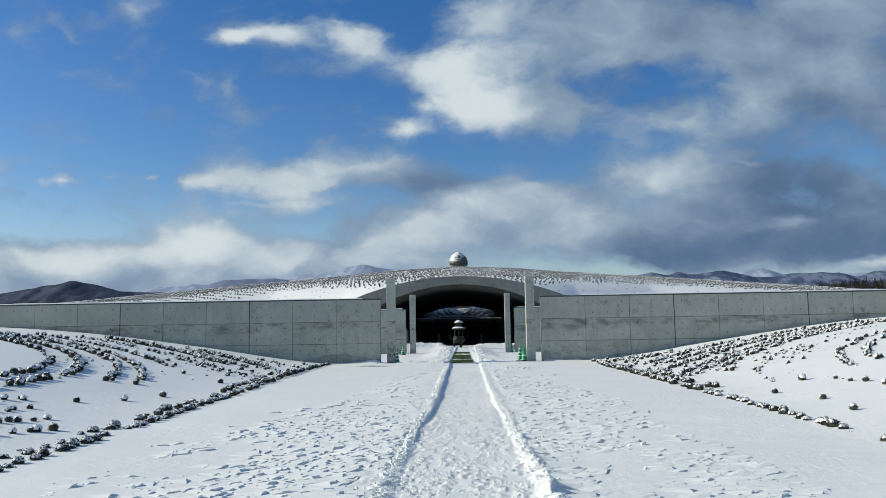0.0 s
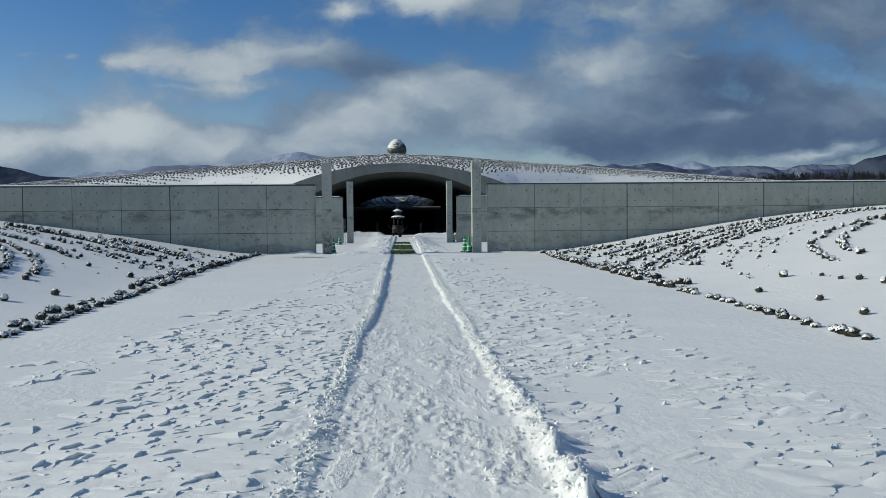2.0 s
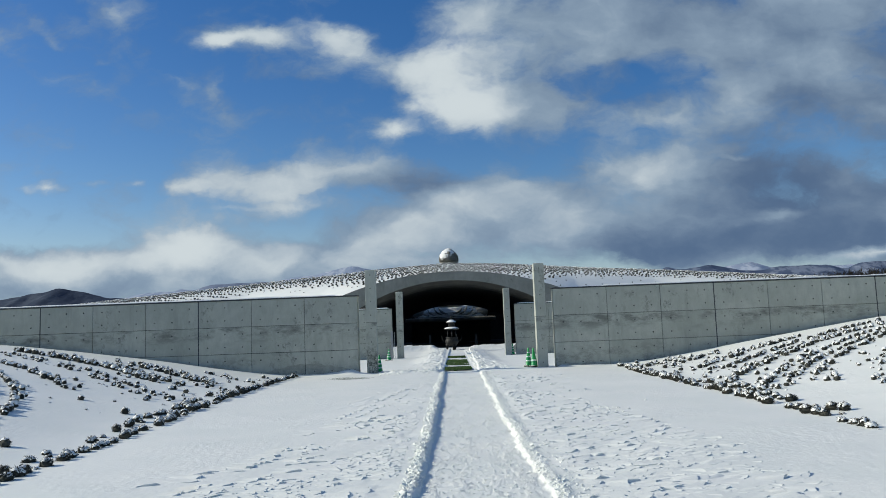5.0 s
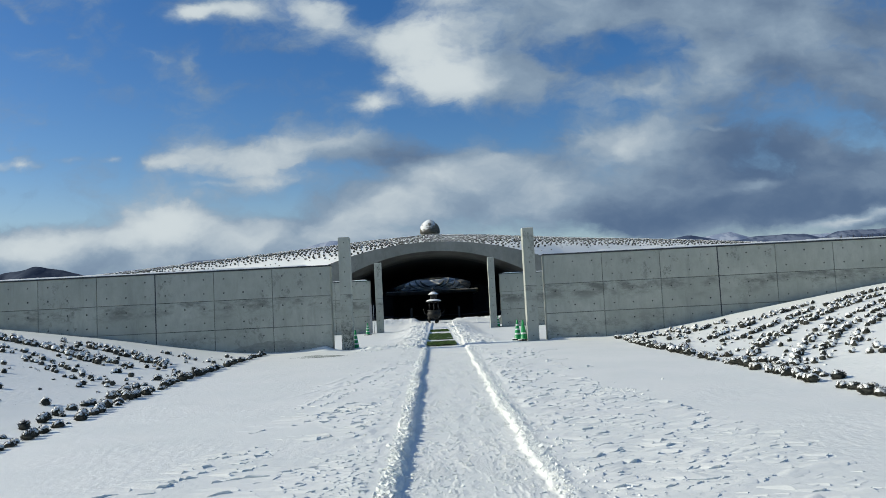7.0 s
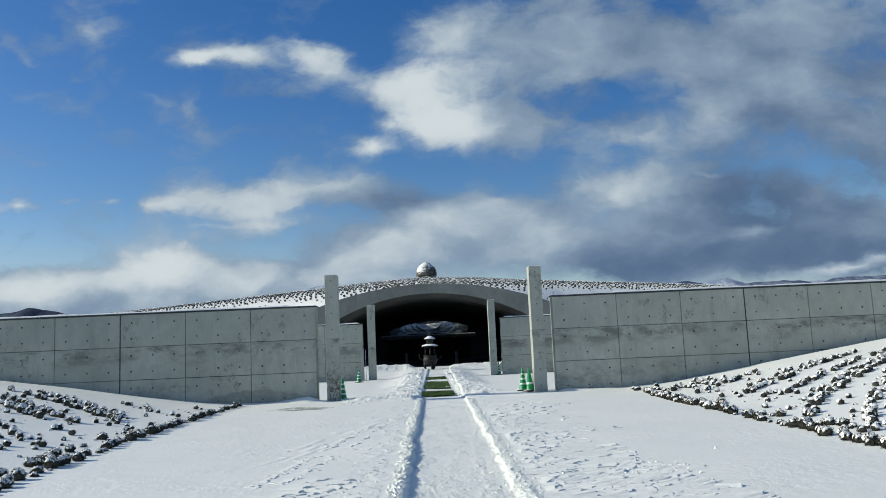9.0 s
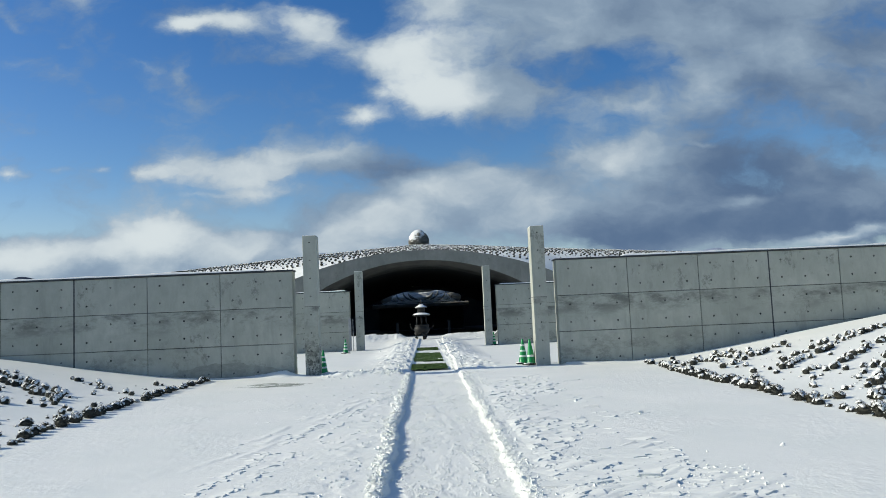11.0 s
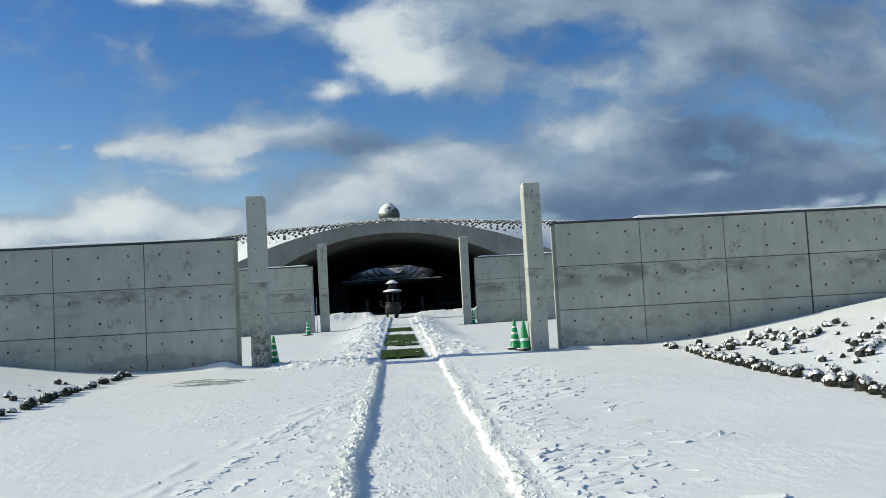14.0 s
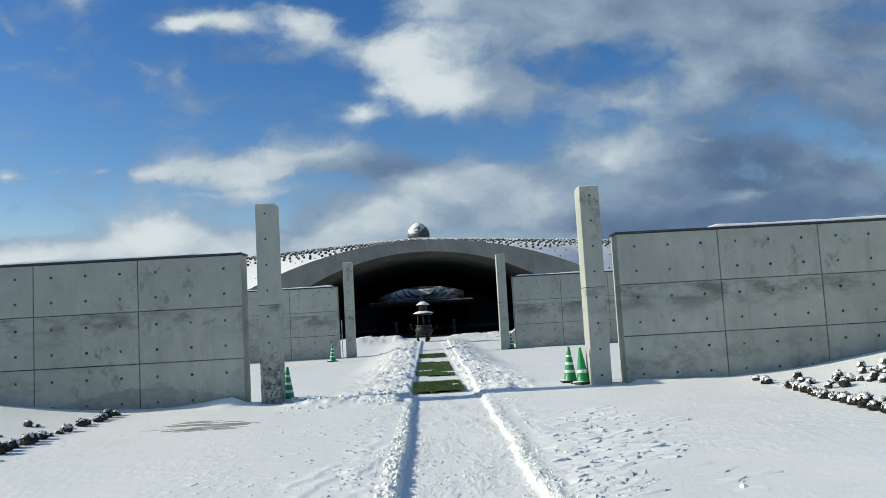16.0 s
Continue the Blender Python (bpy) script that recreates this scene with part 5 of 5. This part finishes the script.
# ---- turf mats in the lane ----
def turf(x0, x1, y0, y1, seed, bare):
    root = tagged(new("turf_mat"), "strip of green artificial turf swept clear of snow", "mat", "turf mats in the lane")
    z = float(base_height(np.array(0.0), np.array((y0 + y1) / 2))) - 0.030
    n, m = 30, max(12, int((y1 - y0) / 0.06))
    streak = lambda x, y: noise.noise((x * 1.3, y * 3.5, seed)) + 0.4 * noise.noise((x * 5, y * 8, seed + 3.0))
    verts, faces = [], []
    for j in range(m + 1):
        for i in range(n + 1):
            edge = min(j, m - j) == 0
            y = y0 + (y1 - y0) * j / m + (0.10 * (noise.noise((i * 0.5, seed, j * 3.0))) if edge else 0)
            xx = AXIS * y + x0 + (x1 - x0) * i / n
            zz = z + 0.0125 * (y - (y0 + y1) / 2) + 0.012 * noise.noise((xx * 9, y * 6, seed)) + 0.004
            if streak(xx, y) > bare:
                zz -= 0.06
            verts.append((xx, y, zz))
    for j in range(m):
        for i in range(n):
            a = j * (n + 1) + i
            faces.append((a, a + 1, a + n + 2, a + n + 1))
    mesh_object("backing", verts, faces, TURF, root)
    rng = random.Random(seed)
    verts, faces = [], []
    for _ in range(5200):
        x, y = rng.uniform(x0, x1), rng.uniform(y0, y1)
        if streak(x + AXIS * y, y) > bare - 0.05:
            continue
        x += AXIS * y
        zz = z + 0.0125 * (y - (y0 + y1) / 2)
        a, h, w = rng.uniform(0, math.pi), rng.uniform(0.018, 0.034), 0.006
        dx, dy = w * math.cos(a), w * math.sin(a)
        k = len(verts)
        verts += [(x - dx, y - dy, zz), (x + dx, y + dy, zz), (x + rng.uniform(-0.012, 0.012), y + rng.uniform(-0.012, 0.012), zz + h)]
        faces.append((k, k + 1, k + 2))
    tagged(mesh_object("grass_pile", verts, faces, TURF, root), kind="stuff")
    return root


turf(-0.44, 0.52, 0.75, 2.75, 3, 0.34)
turf(-0.42, 0.50, 4.25, 9.0, 5, 0.22)
turf(-0.40, 0.50, 11.2, 13.2, 8, 0.25)


# ---- lavender shrubs ----
def shrub_mesh(name, seed, leaves=520, w=0.108, h=0.215, fine=2):
    """A low dense cushion of foliage with short leaves standing out all over it."""
    rng = random.Random(seed)
    bm = bmesh.new()
    bmesh.ops.create_icosphere(bm, subdivisions=fine, radius=1)
    verts, faces = [], []
    for v in bm.verts:
        lump = (0.78 if fine > 1 else 0.95) + 0.30 * noise.noise(v.co * 1.9 + Vector((seed * 2.7, 0, 0))) + 0.12 * noise.noise(v.co * 5 + Vector((seed, 4, 0)))
        verts.append((v.co.x * w * lump, v.co.y * w * lump, max(h * 0.44 + v.co.z * h * 0.46 * lump, -0.02)))
    faces.extend(tuple(v.index for v in f.verts) for f in bm.faces)
    bm.free()
    for _ in range(leaves):
        a, e = rng.uniform(0, 2 * math.pi), rng.uniform(-0.9, 1.35)
        d = Vector((math.cos(a) * math.cos(e), math.sin(a) * math.cos(e), math.sin(e)))
        lump = rng.uniform(0.60, 0.88) + 0.30 * noise.noise(d * 1.9 + Vector((seed * 2.7, 0, 0)))
        p = Vector((d.x * w * lump, d.y * w * lump, h * 0.44 + d.z * h * 0.46 * lump))
        side = d.cross(Vector((rng.uniform(-1, 1), rng.uniform(-1, 1), rng.uniform(-1, 1)))).normalized() * rng.uniform(0.006, 0.012)
        tip = p + (d + 0.7 * Vector((rng.uniform(-1, 1), rng.uniform(-1, 1), rng.uniform(-0.3, 1)))).normalized() * rng.uniform(0.018, 0.056)
        k = len(verts)
        verts.extend((tuple(p - side), tuple(p + side), tuple(tip)))
        faces.append((k, k + 1, k + 2))
    me = bpy.data.meshes.new(name)
    me.from_pydata(verts, [], faces)
    me.materials.append(LEAF)
    me.update()
    return me


def cap_mesh(name, seed, w=0.108, h=0.215, fine=3, bare=0.0):
    """Snow driven onto a cushion from the west: a hood with a broken rim and bare spots."""
    rng = random.Random(300 + seed)
    bm = bmesh.new()
    bmesh.ops.create_icosphere(bm, subdivisions=fine, radius=1)
    lean = Vector((rng.uniform(-0.25, 0.10), rng.uniform(0.05, 0.40), 0.90)).normalized()
    rim = rng.uniform(0.36, 0.66) + bare
    shade = {}
    for v in bm.verts:
        d = v.co.normalized()
        shade[v] = d.dot(lean) - rim + 0.60 * noise.noise(d * 2.6 + Vector((seed * 3.7, 0, 0))) + 0.75 * noise.noise(d * 7.5 + Vector((0, seed * 1.9, 0)))
    bmesh.ops.delete(bm, geom=[f for f in bm.faces if max(shade[v] for v in f.verts) < 0], context="FACES")
    for v in bm.verts:
        d = v.co.normalized()
        t = min(1.0, max(0.0, shade[v] / 0.45))
        r = 0.90 + 0.16 * noise.noise(d * 1.9 + Vector((seed, 0, 0))) + 0.22 * t * (2 - t) + 0.08 * noise.noise(d * 4 + Vector((seed * 5.0, 0, 0)))
        v.co = Vector((d.x * w * r, d.y * w * r, max(h * 0.44 + d.z * h * 0.46 * r, -0.02)))
    me = bpy.data.meshes.new(name)
    bm.to_mesh(me)
    bm.free()
    me.materials.append(CAPSNOW)
    me.polygons.foreach_set("use_smooth", [True] * len(me.polygons))
    return me


SHRUBS = []
for k in range(6):
    # the last three carry less snow
    s = tagged(new("lavender_shrub", shrub_mesh("lavender_shrub", 10 + k)), "low dark lavender shrub capped with snow", "shrub", "lavender shrubs along the lane")
    c = tagged(new("snow_cap", cap_mesh("snow_cap", k, bare=0.0 if k < 3 else 0.16)), "rounded cap of snow")
    c.parent = s
    SHRUBS.append(s)


# rings about one centre on either bank: radius, first and last angle, spacing, size
RINGS_WEST = ((9.7, -6, 100, 0.17, 0.80), (10.4, -8, 95, 0.17, 0.80), (11.3, 12, 75, 0.16, 0.74), (11.9, 12, 70, 0.19, 0.68), (12.9, 36, 72, 0.17, 0.70), (14.2, 34, 70, 0.22, 0.55), (14.6, 33, 70, 0.24, 0.55), (15.5, 43, 70, 0.14, 0.80), (15.9, 41, 66, 0.14, 0.80), (16.9, 42, 60, 0.15, 0.74), (17.3, 44, 58, 0.17, 0.70), (18.5, 44, 53, 0.26, 0.55),
              (11.5, -22, -8, 0.22, 0.58), (12.3, -24, -11, 0.24, 0.58), (13.1, -27, -14, 0.25, 0.58), (13.9, -28, -17, 0.25, 0.58))
RINGS_EAST = ((9.9, 12, 100, 0.19, 0.74), (10.5, 10, 80, 0.20, 0.72), (11.4, -10, 6, 0.34, 0.66), (11.7, 12, 55, 0.32, 0.40), (12.3, 8, 70, 0.24, 0.45), (13.4, 27, 90, 0.16, 0.74), (13.8, 23, 85, 0.18, 0.72), (14.3, 20, 80, 0.15, 0.76), (15.15, 28, 75, 0.15, 0.76), (15.5, 33, 72, 0.18, 0.70), (16.1, 37, 70, 0.15, 0.74), (17.0, 41, 60, 0.16, 0.76), (17.4, 42, 56, 0.22, 0.70), (18.5, 44, 54, 0.19, 0.72))


def shrub_places():
    """Plan of the shrubs: an edging row along either side of the avenue, and the rings on the banks."""
    rng = random.Random(4)
    edge, rows = [], []
    for s in (-1, 1):
        y = -0.55 if s < 0 else -0.85
        while y > -26.0:
            t = min(1.0, max(0.0, (-8.0 - y) / 11.0))
            x = 5.32 - 0.52 * t if s < 0 else 5.05 + 0.18 * max(0.0, min(1.0, (y + 5.0) / 4.0)) + 0.15 * min(1.0, max(0.0, (-5.0 - y) / 6.0))
            big = (1.0 if y > -14 else 0.86) * (rng.uniform(0.75, 1.05) if rng.random() < 0.80 else rng.uniform(0.40, 0.65))
            edge.append((s * (x + rng.uniform(-0.05, 0.05)), y, big))
            if (s < 0 and -24 < y < -8 and rng.random() < 0.60) or (s > 0 and -16 < y < -4 and rng.random() < 0.65):
                edge.append((s * (x + 0.34 + rng.uniform(-0.08, 0.14)), y + rng.uniform(-0.1, 0.1), rng.uniform(0.45, 0.90)))
            y -= rng.uniform(0.20, 0.29) if y > -14 else rng.uniform(0.17, 0.27)
            if s > 0 and rng.random() < 0.10 and y < -13:
                y -= rng.uniform(0.3, 0.6)
    for s, rings in ((-1, RINGS_WEST), (1, RINGS_EAST)):
        for q, (rad, first, last, gap, mean) in enumerate(rings):
            a = math.radians(first)
            while a < math.radians(last):
                xx, yy = 19.0 - rad * math.cos(a), -17.0 + rad * math.sin(a)
                a += (0.85 if s < 0 else 1.0) * gap * rng.uniform(0.7, 1.35) / rad
                ends = min(1.0, (a - math.radians(first)) * rad / 1.5)
                if xx < 5.75 or yy > -1.55 - 0.05 * (xx - 6) or rng.random() > 0.90:
                    continue
                drifted = noise.noise((xx * 0.5, yy * 0.5, q * 3.1 + s)) > 0.46
                big = (1.15 if s < 0 else 1.0) * mean * (rng.uniform(0.75, 1.2) if rng.random() < 0.45 + 0.50 * ends and not drifted else rng.uniform(0.35, 0.6))
                rows.append((s * (xx + rng.uniform(-0.09, 0.09)), yy + rng.uniform(-0.09, 0.09), big))
    for x, y in ((-6.4, -17.3), (-6.9, -18.2), (-6.1, -16.1), (6.3, -18.8), (6.1, -20.3), (6.1, -17.2), (7.2, -15.8), (-6.3, -9.4), (-6.1, -12.2)):
        rows.append((x, y, rng.uniform(0.7, 0.95)))
    # a thicker stand where the east row meets the wall
    for k in range(34):
        x = 5.45 + 2.0 * rng.random()
        rows.append((x, -1.25 - 0.75 * rng.random() - 0.35 * rng.choice((0, 1, 2, 3)), rng.uniform(0.55, 0.9)))
    # tufts all but buried between the rows
    for k in range(420):
        x, y = 5.7 + 5.5 * rng.random() ** 1.5, rng.uniform(-12.5, -1.8)
        if abs(x) - 5.7 < 0.42 * (y + 24):
            rows.append((rng.choice((-1, 1)) * x, y, rng.uniform(0.26, 0.42) if rng.random() < 0.6 else rng.uniform(0.45, 0.75)))
    return edge, rows


def scatter_shrubs():
    rng = random.Random(12)
    edge, rows = shrub_places()
    rows.sort(key=lambda p: abs(p[0]) + 0.15 * abs(p[1] + 10))
    places = (edge + rows)
    used = set()
    for x, y, size in places[:300]:
        k = rng.randrange(6) if x > 0 or y < -9 else rng.choice((1, 3, 4, 5))
        size *= 0.90
        sunk = 0.030 + 0.10 * max(0.0, 0.62 - size) + (0.02 if y < -15 else 0.0)
        m = pose(x, y, ground_at(x, y) - sunk, rng.uniform(-8, 8), rng.uniform(-8, 8), rng.uniform(-30, 30)) @ Matrix.Diagonal((size, size, size * rng.uniform(0.8, 1.1), 1))
        ob = SHRUBS[k] if k not in used else copy_thing(SHRUBS[k], Matrix())
        used.add(k)
        ob.matrix_basis = m
    X, Y = np.array([p[0] for p in places[300:]]), np.array([p[1] for p in places[300:]])
    Z = lie(X, Y)
    crowd("bank_shrubs", [(x, y, z - 0.010 - 0.05 * max(0.0, 0.62 - p[2]), 0.9 * p[2]) for x, y, z, p in zip(X, Y, Z, places[300:])], "small snow-capped lavender shrubs planted in curved rows", "shrubs", 110)


def crowd(name, places, label, category, blades):
    """Many low shrubs as one thing: tufts of leaves, and the snow on them."""
    rng = random.Random(77)
    near = blades > 8
    kinds = [shrub_mesh("tuft", 40 + k, blades, fine=2 if near else 1) for k in range(5)]
    hoods = [cap_mesh("hood", 60 + k, fine=2, bare=-0.02 if near else 0.16) for k in range(5)]
    leaf, cap = ([np.array([v.co[:] for v in me.vertices]) for me in group] for group in (kinds, hoods))
    lface, cface = ([[tuple(p.vertices) for p in me.polygons] for me in group] for group in (kinds, hoods))
    V, F, CV, CF, n, cn = [], [], [], [], 0, 0
    for x, y, z, s in places:
        k, j, a = rng.randrange(5), rng.randrange(5), rng.uniform(-0.5, 0.5)
        R = np.array([[math.cos(a), -math.sin(a), 0], [math.sin(a), math.cos(a), 0], [0, 0, 1]]) * s
        V.append(leaf[k] @ R.T + (x, y, z - 0.02))
        F.extend(tuple(i + n for i in f) for f in lface[k])
        n += len(leaf[k])
        CV.append(cap[j] @ R.T + (x, y, z - 0.02))
        CF.extend(tuple(i + cn for i in f) for f in cface[j])
        cn += len(cap[j])
    root = tagged(new(name), label, category, kind="stuff")
    tagged(mesh_object("foliage", np.concatenate(V), F, LEAF, root), kind="stuff")
    tagged(mesh_object("snow_caps", np.concatenate(CV), CF, CAPSNOW, root, True), kind="stuff")
    for me in kinds + hoods:
        bpy.data.meshes.remove(me)
    return root


scatter_shrubs()


# ---- shrubs over the mound ----
def mound_shrubs():
    rng = random.Random(31)
    places = []
    r = 8.0
    while r < 66:
        a = math.radians(182)
        while a < math.radians(358):
            x, y = MOUND[0] + r * math.cos(a), MOUND[1] + r * math.sin(a)
            a += rng.uniform(0.75, 1.05) * (0.46 if y < 50 else 0.60) / r
            d = abs(x - ARCH_X)
            start = float(np.interp(d, [0, 7.0, 9.5, 13, 18, 30, 60], [32.5, 33, 37.5, 41, 45, 43.5, 41.5] if x > 0 else [32.5, 33, 36.5, 40.5, 44, 36, 35]))
            sunk = rng.random() < 0.13
            if sunk:
                start -= 8
            if y < max(start, 32.6):
                continue
            places.append((x + rng.uniform(-0.08, 0.08), y + rng.uniform(-0.12, 0.12), rng.uniform(0.45, 0.60) if sunk else rng.uniform(0.80, 1.05)))
        r += 1.35 if r < 36 else 1.12
    X, Y = np.array([p[0] for p in places]), np.array([p[1] for p in places])
    Z = mound_height(X, Y)
    crowd("mound_shrubs", [(x, y, z, p[2]) for x, y, z, p in zip(X, Y, Z, places)], "snow-capped lavender shrubs in rings over the mound", "shrubs", 6)


mound_shrubs()


# ---- bare paving patch by the gate ----
def paving_patch():
    """Paving laid bare by the wind: it breaks through the snow in ragged streaks."""
    n = 60
    X, Y = np.meshgrid(np.linspace(-4.5, -2.3, n), np.linspace(-3.7, -1.7, n))
    R2 = ((X + 3.30) / 0.80) ** 2 + ((Y + 2.55 + 0.12 * (X + 3.3)) / 0.55) ** 2
    rise = 0.30 - R2 + 3.6 * (fbm(X / 0.45, Y / 0.05, 4, 97) - 0.5) + 1.2 * (fbm(X / 0.5, Y / 0.4, 2, 98) - 0.5)
    Z = lie(X, Y) + 0.014 * np.clip(rise, -2.0, 0.25)
    verts = np.stack([X, Y, Z], -1).reshape(-1, 3)
    faces = [(j * n + i, j * n + i + 1, j * n + n + i + 1, j * n + n + i) for j in range(n - 1) for i in range(n - 1)]
    tagged(mesh_object("bare_paving", verts, faces, PAVING, None, True), "wind-swept patch of grey-green paving showing through snow", "paving", kind="structure")


paving_patch()


# ---- far ridges and woods ----
def ridge(name, dist, us, heights, mat, label, rough=0.06, seed=0):
    """A far range: crest points as (sideways, height) slopes seen from the lane, at a distance."""
    n = 220
    U = np.linspace(us[0], us[-1], n)
    H = np.interp(U, us, heights)
    wob = (fbm(U * 40 + seed, U * 0 + seed, 4, 3 + seed) - 0.5) * rough * 0.3
    H = (H + wob) * dist + 1.2
    rows = 14
    verts, faces = [], []
    for j in range(rows + 1):
        t = j / rows
        fold = (fbm(U * 60 + t * 4, U * 0 + t * 6 + seed, 4, 9 + seed) - 0.5) * dist * 0.05 * math.sin(math.pi * t)
        for i in range(n):
            verts.append((U[i] * dist, dist - dist * 0.16 * (1 - t) + fold[i], -4 + (H[i] + 4) * t**0.9))
    for j in range(rows):
        for i in range(n - 1):
            a = j * n + i
            faces.append((a, a + 1, a + n + 1, a + n))
    ob = mesh_object(name, verts, faces, mat, None, True)
    return tagged(ob, label, "mountains", kind="structure")


# aerial haze is mixed into these base colours, paler and bluer farther off
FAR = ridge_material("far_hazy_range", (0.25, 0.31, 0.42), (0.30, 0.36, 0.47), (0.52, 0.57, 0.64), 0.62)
MID = ridge_material("haze_blue_wooded_range", (0.055, 0.080, 0.135), (0.085, 0.115, 0.18), (0.36, 0.41, 0.49), 0.40)
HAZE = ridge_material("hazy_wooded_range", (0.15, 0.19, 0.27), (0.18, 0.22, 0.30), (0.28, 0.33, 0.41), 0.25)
NEAR = ridge_material("haze_blue_wooded_hill", (0.022, 0.036, 0.066), (0.038, 0.054, 0.085), (0.15, 0.18, 0.22), 0.25)
ridge("mountain_range_far", 4200, [-0.9, -0.55, -0.42, -0.395, -0.356, -0.349, -0.335, -0.30, -0.25, -0.221, -0.20, -0.172, -0.15, -0.136, -0.125, -0.108, -0.093, -0.05, 0.05, 0.11, 0.2, 0.34, 0.367, 0.376, 0.40, 0.5, 0.8], [0.05, 0.060, 0.064, 0.068, 0.0695, 0.0728, 0.070, 0.069, 0.075, 0.078, 0.081, 0.084, 0.089, 0.0925, 0.093, 0.0878, 0.0857, 0.080, 0.07, 0.070, 0.066, 0.073, 0.078, 0.0785, 0.070, 0.07, 0.06], FAR, "snow-streaked mountains beyond the mound, paled by painted haze", 0.012, 2)
ridge("mountain_range_middle", 3700, [-0.36, -0.335, -0.321, -0.31, -0.271, -0.243, -0.228, -0.20, -0.1], [0.05, 0.068, 0.0734, 0.0757, 0.0762, 0.0774, 0.0748, 0.070, 0.05], HAZE, "wooded ridge rising behind the mound, blued by painted haze", 0.008, 6)
ridge("mountain_range_blue", 3300, [0.02, 0.09, 0.12, 0.13, 0.155, 0.19, 0.219, 0.233, 0.254, 0.268, 0.283, 0.312, 0.322, 0.336, 0.36, 0.39, 0.40, 0.439, 0.468, 0.492, 0.509, 0.525, 0.56, 0.65, 0.8, 1.0], [0.04, 0.065, 0.075, 0.0775, 0.074, 0.072, 0.0734, 0.0765, 0.0723, 0.0762, 0.0722, 0.0763, 0.0781, 0.0748, 0.069, 0.068, 0.0708, 0.0724, 0.0716, 0.0658, 0.0725, 0.0734, 0.073, 0.075, 0.07, 0.06], MID, "snow-dusted mountains to the east, blued by painted haze", 0.010, 5)
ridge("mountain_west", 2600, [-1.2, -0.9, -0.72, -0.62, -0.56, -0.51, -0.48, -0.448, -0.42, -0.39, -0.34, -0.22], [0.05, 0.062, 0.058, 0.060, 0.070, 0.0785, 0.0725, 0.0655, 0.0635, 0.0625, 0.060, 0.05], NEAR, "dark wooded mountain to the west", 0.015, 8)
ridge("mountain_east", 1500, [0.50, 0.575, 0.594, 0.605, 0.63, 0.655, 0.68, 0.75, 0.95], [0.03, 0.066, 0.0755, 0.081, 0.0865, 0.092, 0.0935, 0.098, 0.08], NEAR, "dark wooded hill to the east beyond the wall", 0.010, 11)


def woods():
    rng = random.Random(9)
    verts, faces = [], []
    for _ in range(900):
        u = rng.uniform(0.43, 0.95)
        y = rng.uniform(230, 300)
        x = u * y + rng.uniform(-3, 3)
        top = (0.0655 + 0.010 * min(1, (u - 0.43) / 0.12)) * y + rng.uniform(-2.2, 1.0)
        z0 = -2.0
        for _ in range(34):
            a, lean = rng.uniform(0, 6.28), rng.uniform(0.3, 2.4)
            w = rng.uniform(0.05, 0.16)
            k = len(verts)
            b = rng.uniform(0.3, 0.92)
            px, py, pz = x + rng.uniform(-0.5, 0.5), y, z0 + (top - z0) * b
            ex, ey, ez = x + lean * math.cos(a), y + lean * math.sin(a), z0 + (top - z0) * min(1.02, b + rng.uniform(0.02, 0.14))
            verts += [(px - w, py, pz), (px + w, py, pz), (ex, ey, ez)]
            faces.append((k, k + 1, k + 2))
        k = len(verts)
        verts += [(x - 0.2, y, z0), (x + 0.2, y, z0), (x + 0.04, y, top - 0.8), (x - 0.04, y, top - 0.8)]
        faces.append((k, k + 1, k + 2, k + 3))
    tagged(mesh_object("bare_woods", verts, faces, TWIG), "dark bare winter woods on the rise behind the wall", "woods", kind="stuff")


woods()


# ---- low pieces beside the inner pillars ----
screen = tagged(new("steel_screen"), "narrow grey steel screen standing beside the inner wall", "screen")
screen.location = (-3.42, 15.9, ground_at(-3.42, 15.9) - 0.05)
part("panel", box(bmesh.new(), -0.07, 0.02, 0, 0.05, 0.10, 1.52, 0.01), STEEL, screen)
for x in (-0.09, 0.10):
    part("post", tube(bmesh.new(), [(x, 0.02, 0), (x, 0.02, 1.48)], 0.014, 8), STEEL, screen, "thin steel post")
kerb = tagged(new("sloping_kerb"), "sloping concrete kerb rising beside the inner pillar", "kerb")
kerb.location = (3.15, 20.0, 0.2)
bm = bmesh.new()
box(bm, 0, 0.8, 0, 0.3, -0.4, 0.16, 0.01)
for v in bm.verts:
    if v.co.z > 0:
        v.co.z += 1.0 * v.co.x
part("slope", bm, CONCRETE, kerb)
bm = box(bmesh.new(), 0.02, 0.78, 0.02, 0.28, 0.165, 0.20, 0.008)
for v in bm.verts:
    v.co.z += 1.0 * v.co.x
part("snow", bm, CAPSNOW, kerb, "thin snow")
